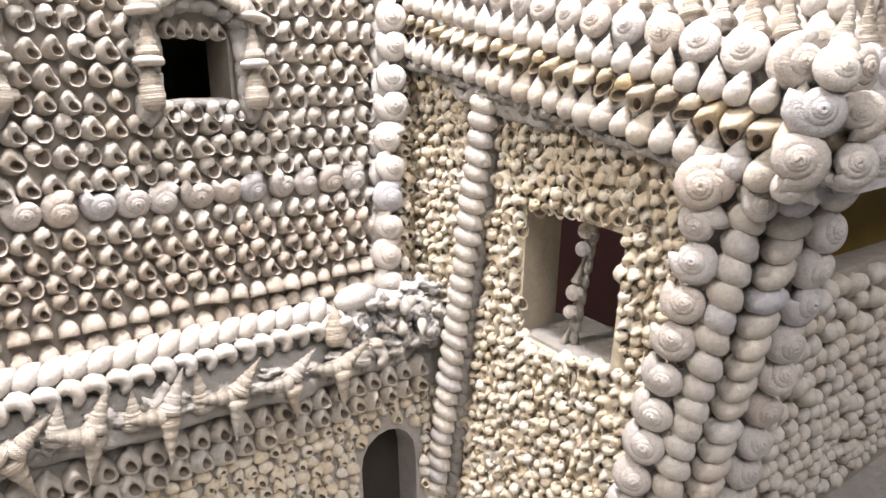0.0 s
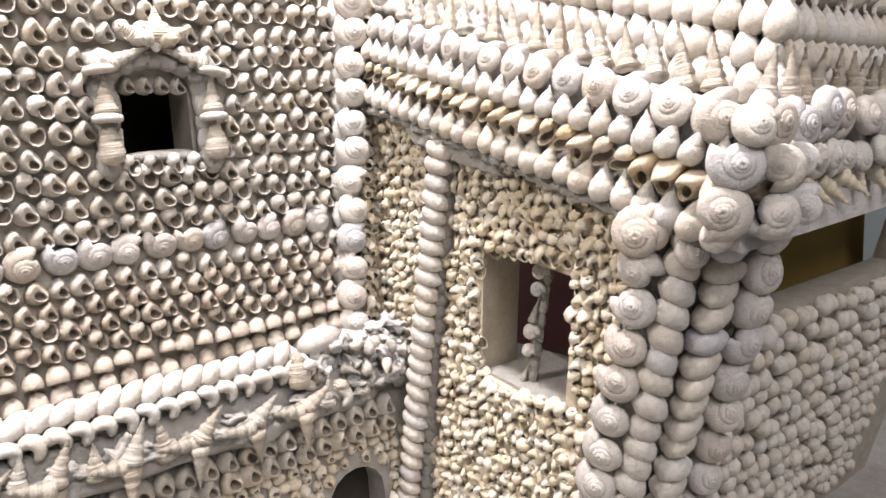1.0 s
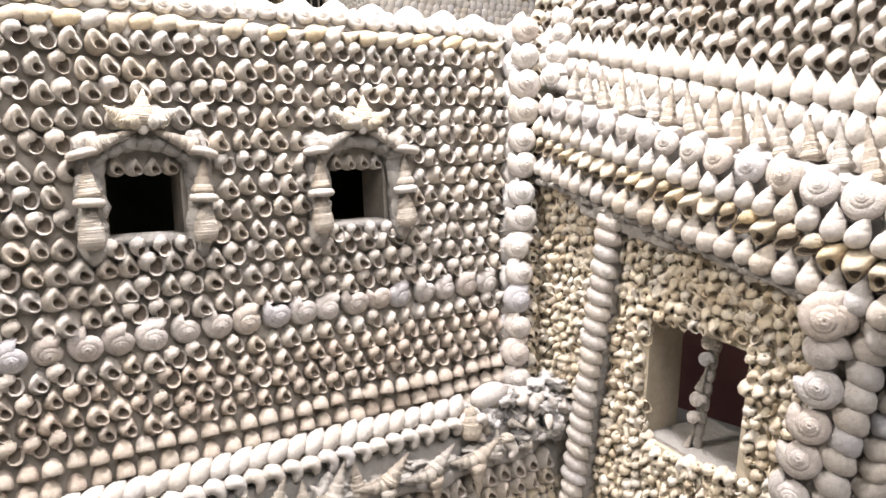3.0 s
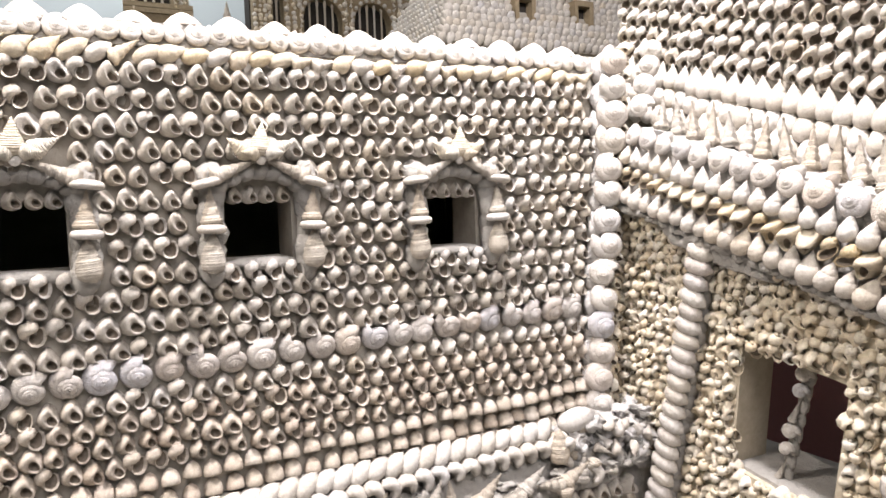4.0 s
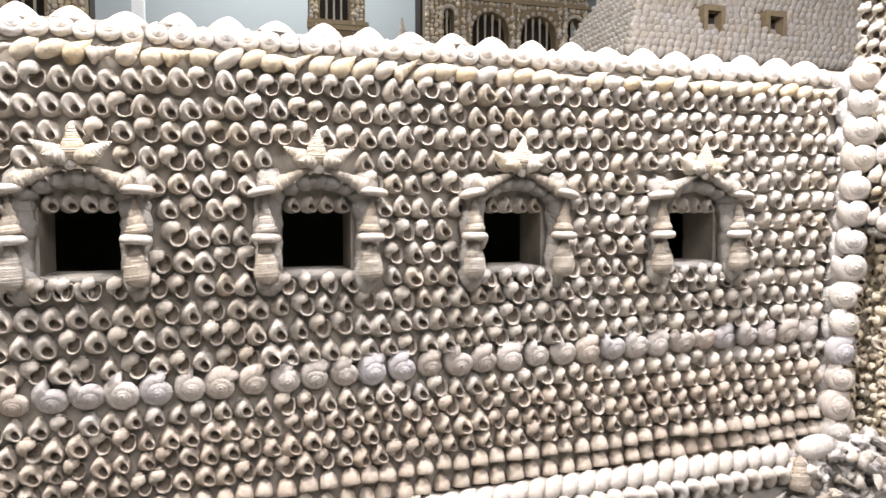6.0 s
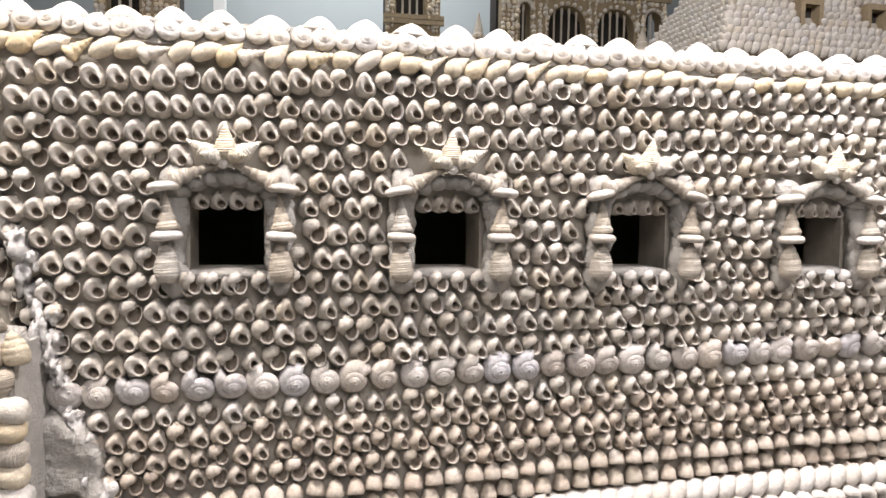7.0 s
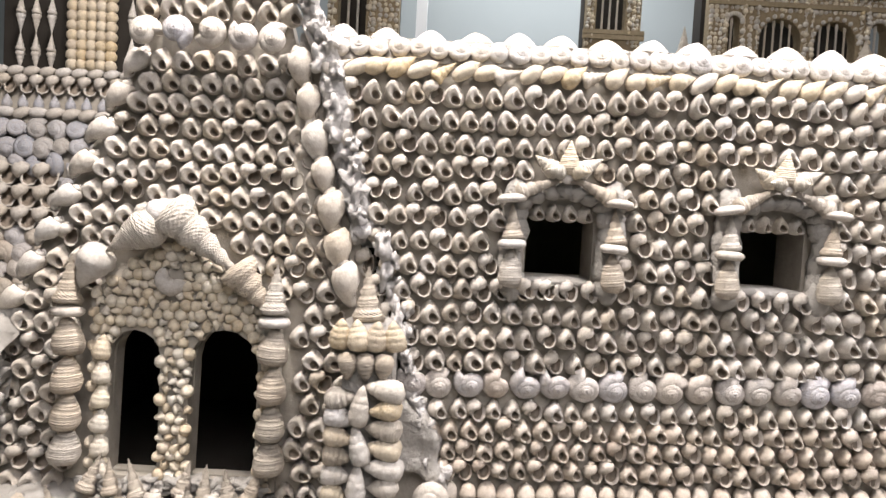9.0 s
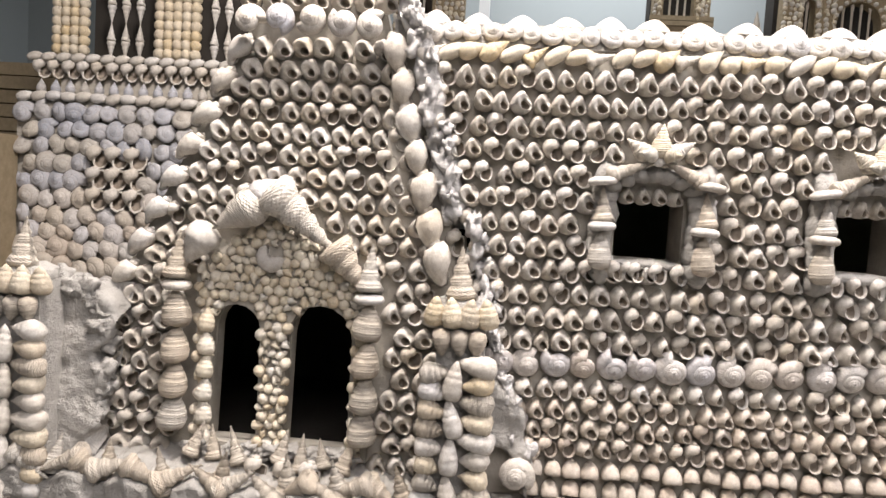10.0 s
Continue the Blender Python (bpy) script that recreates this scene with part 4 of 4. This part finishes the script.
# twin-arched doorway
door = part("doorway", (lambda b: (slab(b, [(-1.128, 0.885), (-0.966, 0.885), (-0.966, 1.045), (-1.058, 1.110), (-1.128, 1.050)], ARCHES, 0.012, lambda u, w, d: (u, -0.006 + d, w)), b)[1])(bmesh.new()), MORTAR, tower, "recessed gable over two round-headed openings")
z, odd = 0.888, 0
while z < 1.105:
    x = -1.124 + 0.0045 * odd
    while x < -0.968:
        gable = 1.104 - abs(x + 1.055) * 0.70
        clear_l = not (-1.111 < x < -1.068 and z < 1.020 - max(0, abs(x + 1.0895) - 0.010) * 1.1)
        clear_r = not (-1.043 < x < -0.983 and z < 1.024 - max(0, abs(x + 1.013) - 0.016) * 1.2)
        if z < gable and clear_l and clear_r and math.hypot(x + 1.060, z - 1.064) > 0.013:
            stick(door, "bead_shell", random.choice(("little_whelk", "bead")), SAND, on(x + jit(0.001), -0.008, z + jit(0.001), spin=jit(180), pitch=70 + jit(30)), 0.0105 * random.uniform(0.85, 1.15))
        x += 0.009
    z, odd = z + 0.0082, 1 - odd
stick(door, "crescent_shell", "comma", PALE, on(-1.060, -0.010, 1.064, spin=160), 0.027)
stick(door, "gable_shell", "stout", SPIRE, on(-1.030, -0.022, 1.100, spin=130), (0.072, 0.066, 0.084))
stick(door, "gable_shell", "stout", SPIRE, on(-0.986, -0.020, 1.060, spin=140), (0.060, 0.056, 0.058))
stick(door, "gable_shell", "fat", SPIRE, on(-1.086, -0.022, 1.102, spin=-122), (0.046, 0.046, 0.056))
stick(door, "gable_shell", "fat", PALE, on(-1.124, -0.018, 1.072, spin=-150), (0.042, 0.040, 0.044))
stick(door, "gable_shell", "fat", PALE, on(-1.060, -0.018, 1.124, spin=60), (0.036, 0.036, 0.040))
for x, foot in ((-1.140, 0.905), (-0.968, 0.905)):
    stick(door, "jamb_spire", "stout", SPIRE, on(x, -0.020, 1.062, spin=jit(4)), (0.044, 0.042, 0.044))
    stick(door, "flat_shell", "disc", PALE, on(x, -0.020, 1.036), (0.011, 0.010, 0.009))
    for i, z in enumerate((1.015, 0.982, 0.951, 0.922)):
        stick(door, "jamb_shell", "barrel", SPIRE, on(x, -0.020, z, spin=jit(8), turn=i * 70), (0.044, 0.040, 0.035))
for i in range(6):
    stick(door, "jamb_shell", "barrel", SAND, on(-1.115, -0.012, 0.90 + i * 0.021, spin=jit(10)), (0.026, 0.024, 0.023))

# rough shelf at the tower's foot
shelf = thing("tower_shelf", (-1.05, -0.02, 0.62), "rough cement shelf at the tower's foot with small upright spire shells", "model ledge")
bm = bmesh.new()
box(bm, -1.27, -0.93, -0.055, 0.0, 0.62, 0.868)
part("shelf_core", bm, CEMENT, shelf, "grey cement core")
bm = bmesh.new()
smear(bm, 0.40, 0.055, lambda u, w, d: (-1.31 + u, -0.075 + 0.09 * w / 0.055 - d * 0.5, 0.862 + 0.018 * w / 0.055 + d), 0.006, 0.007, 0.1, seed=11.0)
for i in range(15):
    rag(bm, -1.122 + i * 0.0104 + jit(0.003), -0.014 + jit(0.004), 0.890 + jit(0.003), 0.009, 0.010, 0.006)
for i in range(26):
    rag(bm, -1.28 + i * 0.0135 + jit(0.005), -0.052 + jit(0.016), 0.868 + jit(0.006), 0.010 + jit(0.004), 0.010, 0.006 + jit(0.003))
tagged(part("rough_cement", bm, CEMENT, shelf, "rough dusty cement", True), kind="stuff")
for i in range(7):
    x = -1.252 + i * 0.0505 + jit(0.004)
    for side in (-1, 1):
        a = math.radians(side * (118 + jit(14)))
        stick(shelf, "spire_shell", "stout", SPIRE, on(x + 0.015 * math.sin(a), -0.068 + jit(0.004), 0.888 + 0.017 * math.cos(a) + 0.004, spin=math.degrees(a) + random.choice((0, 180)), pitch=jit(15)), (0.038, 0.036, 0.042 * random.uniform(0.9, 1.15)))
    bm = bmesh.new()
    smear(bm, 0.046, 0.030, lambda u, w, d: (x - 0.023 + u, -0.066 - d - 0.006 * math.sin(u / 0.046 * 3.14), 0.854 + w - 0.3 * abs(u - 0.023)), 0.007, 0.006, 0.6, seed=20.0 + i)
    part("cement_flake", bm, CEMENT, shelf, "", True)
    stick(shelf, "spire_shell", "stout", SPIRE, on(x + 0.025 + jit(0.004), -0.060 + jit(0.006), 0.890 + jit(0.005), spin=jit(16), pitch=jit(12)), (0.040, 0.038, 0.042 * random.uniform(0.85, 1.15)))
for x in (-1.115, -1.098, -1.082, -1.040, -1.018, -1.000, -0.978):
    stick(shelf, "spire_shell", "stout", SPIRE, on(x + jit(0.004), -0.026 + jit(0.006), 0.899 + jit(0.004), spin=jit(22), pitch=jit(12)), (0.030, 0.030, 0.034 * random.uniform(0.8, 1.2)))
for x in (-1.055, -1.030, -1.008):
    stick(shelf, "whelk_shell", "whelk_b", WHELK, on(x, -0.040, 0.884, spin=jit(30), pitch=-20, turn=jit(40)), 0.024)

# ---- buttresses with spires ----
def buttress(c, front, label):
    ob = thing("buttress", (c, front + 0.04, 0.62), label, "model buttress", group="buttresses of the tower")
    bm = bmesh.new()
    slab(bm, [(c - 0.022, 0.62), (c + 0.026, 0.62), (c + 0.020, 1.035), (c - 0.018, 1.035)], [], 0.075, lambda u, w, d: (u, front + 0.010 + d, w))
    lump(bm, c, front + 0.03, 1.036, 0.020, 0.022, 0.014, 0.4)
    part("buttress_core", bm, CEMENT, ob, "grey cement core")
    stick(ob, "spire_shell", "stout", SPIRE, on(c - 0.002, front + 0.022, 1.066, spin=jit(5)), (0.046, 0.044, 0.046))
    for i in range(4):
        stick(ob, "cap_shell", "barrel", GOLD, on(c - 0.021 + i * 0.014, front + 0.004 + abs(i - 1.5) * 0.004, 1.036, spin=jit(8), pitch=jit(10)), (0.030, 0.028, 0.026))
    for i in range(3):
        stick(ob, "cap_shell", "barrel", SPIRE, on(c - 0.014 + i * 0.014, front + 0.005, 1.012, spin=180 + jit(8)), (0.026, 0.024, 0.022))
    z = 0.995
    i = 0
    while z > 0.66:
        mat = (PALE, GOLD, SPIRE, GOLD, PALE)[i % 5]
        w = 0.016 + (1.0 - z) * 0.02
        stick(ob, "side_shell", random.choice(("barrel", "drop")), mat, on(c + w, front + 0.002, z, spin=-92 + jit(12), turn=jit(180)), (0.031, 0.032, 0.030 * random.uniform(0.85, 1.15)))
        stick(ob, "side_shell", "barrel", (SPIRE, PALE, GOLD)[i % 3], on(c - w - 0.002, front + 0.004, z - 0.008, spin=100 + jit(20), turn=jit(180)), (0.029, 0.031, 0.024 * random.uniform(0.85, 1.15)))
        if i % 2 == 0:
            stick(ob, "side_shell", "barrel", PALE, on(c - 0.002, front - 0.002, z - 0.012, spin=jit(14)), (0.026, 0.026, 0.034))
        z -= 0.0152
        i += 1
    return ob


buttress(-0.886, -0.068, "narrow buttress of yellowed shells under a small spire shell")
buttress(-1.262, -0.068, "narrow buttress of yellowed shells beside smeared cement")
bm = bmesh.new()
smear(bm, 0.085, 0.16, lambda u, w, d: (-1.290 + u + w * 0.10, -0.012 - d - 0.10 * (0.16 - w), 0.872 + w), 0.008, 0.0045, 0.8, seed=3.0)
for i in range(26):
    a = i / 26 * 6.28
    rag(bm, -1.240 + 0.040 * math.cos(a) + jit(0.006), -0.020 + jit(0.006), 0.955 + 0.075 * math.sin(a) + jit(0.006), 0.010, 0.008, 0.010)
tagged(part("smeared_cement", bm, CEMENT, tower, "smeared bare grey cement", True), kind="stuff")
bm = bmesh.new()
smear(bm, 0.050, 0.085, lambda u, w, d: (-0.866 + u - w * 0.2, 0.004 - d, 0.895 + w), 0.012, 0.005, 0.5, seed=7.0)
tagged(part("smeared_cement", bm, CEMENT, tower, "smeared bare grey cement", True), kind="stuff")
stick(tower, "large_snail", "snail", PALE, on(-0.829, -0.012, 0.889, spin=40, pitch=90), 0.034)

# ---- the blue-grey building further back ----
back = thing("snail_building", (-1.55, 0.70, 0.62), "model building faced with blue-grey snail shells under an arcade", "model building")
bm = bmesh.new()
box(bm, -1.72, -1.30, 0.57, 0.85, 0.62, 1.262)
box(bm, -1.66, -1.30, 0.60, 0.85, 1.262, 1.33)
part("building_core", bm, MORTAR, back, "grey-brown mortar core")
# The arcade's deep shade is painted on this near-black block
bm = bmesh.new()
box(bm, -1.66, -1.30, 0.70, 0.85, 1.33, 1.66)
part("arcade_back", bm, GLOOM, back, "dark block painted as shade in the arcade")
for row in range(18):
    z = 1.236 - row * 0.030
    x = -1.70 + (row % 2) * 0.012
    while x < -1.30:
        if not (-1.575 < x < -1.475 and 1.07 < z < 1.175):
            stick(back, "snail_shell", "snail", BLUE if row < 5 else random.choice((TAN, SNAIL)), on(x, 0.563, z + jit(0.003), spin=random.uniform(0, 360), pitch=75 + jit(25), turn=90 + jit(60)), (0.041 if row < 8 else 0.047) * random.uniform(0.85, 1.1))
        x += 0.031 * random.uniform(0.95, 1.1)
for r in range(3):
    for q in range(3):
        stick(back, "curl_shell", "curl", WHELK, on(-1.558 + q * 0.034, 0.552, 1.160 - r * 0.036, turn=15 + jit(15)), 0.042)
x = -1.70
while x < -1.30:
    stick(back, "ledge_shell", "olive", PALE, on(x, 0.562, 1.262 + jit(0.002), spin=80 + jit(12)), 0.034)
    stick(back, "row_shell", "drop", BLUE, on(x + 0.01, 0.590, 1.283, turn=170), 0.028)
    stick(back, "curl_shell", "curl", WHELK, on(x + 0.012, 0.590, 1.312, turn=15 + jit(20)), 0.034)
    stick(back, "cord_shell", "olive", PALE, on(x, 0.585, 1.334, spin=75), 0.03)
    x += 0.027
for c in (-1.642, -1.452):
    for r in range(14):
        for q in range(5 if c > -1.5 else 4):
            stick(back, "pillar_shell", "bead", GOLD, on(c - 0.03 + q * 0.0165, 0.605, 1.352 + r * 0.0165, spin=20 + jit(20), pitch=60), 0.0205)
for x in (-1.583, -1.556, -1.529, -1.390, -1.365):
    for r in range(5):
        stick(back, "column_shell", "stout", PALE, on(x, 0.625, 1.358 + r * 0.032, spin=180 * (r % 2 == 0)), (0.028, 0.028, 0.034))
far = thing("brown_building", (-2.0, 1.2, 0.62), "brown stone-coloured model wall in dim light", "model building")
bm = bmesh.new()
box(bm, -2.19, -1.63, 1.14, 1.29, 0.62, 1.40)
part("wall_core", bm, BROWN, far)
for i in range(22):
    bm = bmesh.new()
    box(bm, -2.20, -1.62, 1.12 + jit(0.006), 1.139, 0.62 + i * 0.036, 0.652 + i * 0.036)
    part("course", bm, BROWN, far)
side = thing("gold_gable", (-1.78, 0.42, 0.62), "sand-coloured stepped shell gable at the edge of the model", "model building")
bm = bmesh.new()
box(bm, -1.95, -1.71, 0.50, 0.56, 0.62, 1.19)
part("gable_core", bm, BROWN, side)
for r in range(22):
    for q in range(8):
        stick(side, "sand_shell", "little_whelk", SAND, on(-1.715 - q * 0.02, 0.498, 0.78 + r * 0.0185, spin=90, turn=180), 0.022)

# ---- models seen over the wall ----
def castle(name, x0, x1, y, z1, label, windows, sill, head, courses):
    """A far model castle: a stone-brown front with slender barred windows, beaded piers and string courses."""
    ob = thing(name, ((x0 + x1) / 2, y + 0.1, 0.62), label, "model castle", group="far model castles")
    bm = bmesh.new()
    slab(bm, rect(x0, x1, 0.62, z1), [arched(a, b, sill, head) for a, b in windows], 0.05, lambda u, w, d: (u, y + d, w))
    front = part("front_wall", bm, BROWN, ob, "brown stone-coloured front")
    # Near-black block behind the windows, coloured as the shade within
    bm = bmesh.new()
    box(bm, x0 + 0.01, x1 - 0.01, y + 0.12, y + 0.20, 0.62, z1 - 0.01)
    part("castle_core", bm, GLOOM, ob, "dark block painted as the shade inside")
    for z in courses:
        bm = bmesh.new()
        box(bm, x0 - 0.012, x1 + 0.012, y - 0.014, y - 0.001, z, z + 0.016)
        part("string_course", bm, BROWN, ob)
    for a, b in windows:
        count = max(2, round((b - a) / 0.027))
        for i in range(1, count):
            x = a + (b - a) * i / count
            stick(front, "mullion", "post", SPIRE, on(x, y + 0.024, (sill + head) / 2), (0.045, 0.045, head - sill))
        for i in range(11):
            q = math.pi * i / 10
            r = (b - a) / 2 + 0.008
            stick(front, "arch_shell", "bead", WHELK, on((a + b) / 2 + r * math.cos(q), y - 0.004, head - r + 0.008 + r * math.sin(q), pitch=60), 0.015)
        for x in (a - 0.012, b + 0.012):
            z = sill - 0.04
            while z < z1:
                stick(front, "pier_shell", random.choice(("bead", "stout")), random.choice((SAND, GOLD, WHELK)), on(x + jit(0.003), y - 0.006, z, spin=jit(40), pitch=30 + jit(40)), 0.019)
                z += 0.0165
    z = sill - 0.05
    while z < z1:
        x = x0 + 0.006
        while x < x1:
            if not any(a - 0.022 < x < b + 0.022 and z < head + 0.014 for a, b in windows):
                stick(front, "facing_shell", "bead", random.choice((WHELK, SAND)), on(x + jit(0.003), y - 0.001, z + jit(0.003), pitch=60 + jit(30)), 0.015 * random.uniform(0.7, 1.2))
            x += 0.0165
        z += 0.0150
    return ob


castle("model_castle", 0.019, 0.640, 1.80, 2.06, "brown model castle front with dark barred windows", [(0.083, 0.120), (0.189, 0.329), (0.375, 0.515), (0.560, 0.620)], 1.66, 1.852, (1.885, 1.925))
castle("model_castle", -0.360, -0.161, 2.00, 2.16, "slim brown model tower with one barred window", [(-0.326, -0.218)], 1.835, 2.02, (1.800, 1.818))
castle("model_castle", -1.215, -1.004, 1.50, 1.95, "brown model tower with a dark barred window", [(-1.185, -1.101)], 1.52, 1.90, (1.50, 1.93))
for x, z, wide in ((-0.075, 1.748, 0.08), (0.53, 1.735, 0.13)):
    pinnacle = thing("pinnacle", (x, 1.77, 0.62), "small pale shell pinnacle before the castle", "pinnacle", group="pinnacles")
    bm = bmesh.new()
    box(bm, x - 0.012, x + 0.012, 1.745, 1.785, 0.62, z - 0.03)
    part("shaft", bm, BROWN, pinnacle)
    stick(pinnacle, "tip_shell", "stout", SPIRE, on(x, 1.765, z), (wide, wide, 0.10))

# shingled roof with a dormer
lodge = thing("shingled_house", (0.6, 1.05, 0.62), "model house with a hipped roof of small shell shingles and dormers", "model house")
bm = bmesh.new()
box(bm, 0.22, 1.2, 0.78, 1.20, 0.62, 1.475)
part("house_wall", bm, BROWN, lodge)
bm = bmesh.new()
ridge = [bm.verts.new(p) for p in ((0.19, 0.75, 1.47), (1.25, 0.75, 1.47), (1.25, 1.21, 1.47), (0.19, 1.21, 1.47), (0.40, 0.98, 1.84), (1.25, 0.98, 1.84))]
for f in ((0, 1, 5, 4), (0, 4, 3), (3, 4, 5, 2), (1, 2, 5), (0, 3, 2, 1)):
    bm.faces.new([ridge[i] for i in f])
roof = part("roof", bm, MORTAR, lodge, "grey-brown shingle roof")
for r in range(20):
    f = r / 20 * 0.98
    x = 0.19 + 0.21 * f + jit(0.008)
    while x < 1.0:
        if not any(abs(x - c) < 0.028 and 1.535 < 1.47 + 0.37 * f < 1.605 for c in (0.43, 0.60)):
            stick(roof, "shingle", "bead", random.choice((PALE, WHELK)), on(x, 0.745 + 0.23 * f, 1.480 + 0.37 * f + jit(0.002), pitch=-28 + jit(8), spin=180 + jit(12)), (0.021, 0.010, 0.027))
        x += 0.0185 * random.uniform(0.92, 1.08)
    y = 0.75 + 0.23 * f
    while y < 1.21 - 0.23 * f:
        stick(roof, "shingle", "bead", random.choice((PALE, WHELK)), on(0.186 + 0.21 * f, y, 1.480 + 0.37 * f, face=-90, pitch=-28 + jit(8), spin=180 + jit(12)), (0.021, 0.010, 0.027))
        y += 0.0185
for c in (0.43, 0.60):
    bm = bmesh.new()
    slab(bm, rect(c - 0.028, c + 0.028, 1.53, 1.605), [rect(c - 0.018, c + 0.018, 1.542, 1.592)], 0.10, lambda u, w, d: (u, 0.785 + d, w))
    part("dormer", bm, BROWN, roof, "small dark-windowed dormer")
    # Near-black sheet that paints shade into the dormer's opening
    bm = bmesh.new()
    box(bm, c - 0.02, c + 0.02, 0.812, 0.818, 1.535, 1.60)
    part("dormer_pane", bm, GLOOM, roof)

settle_shells(300, (-0.35, 0.0, 1.10))
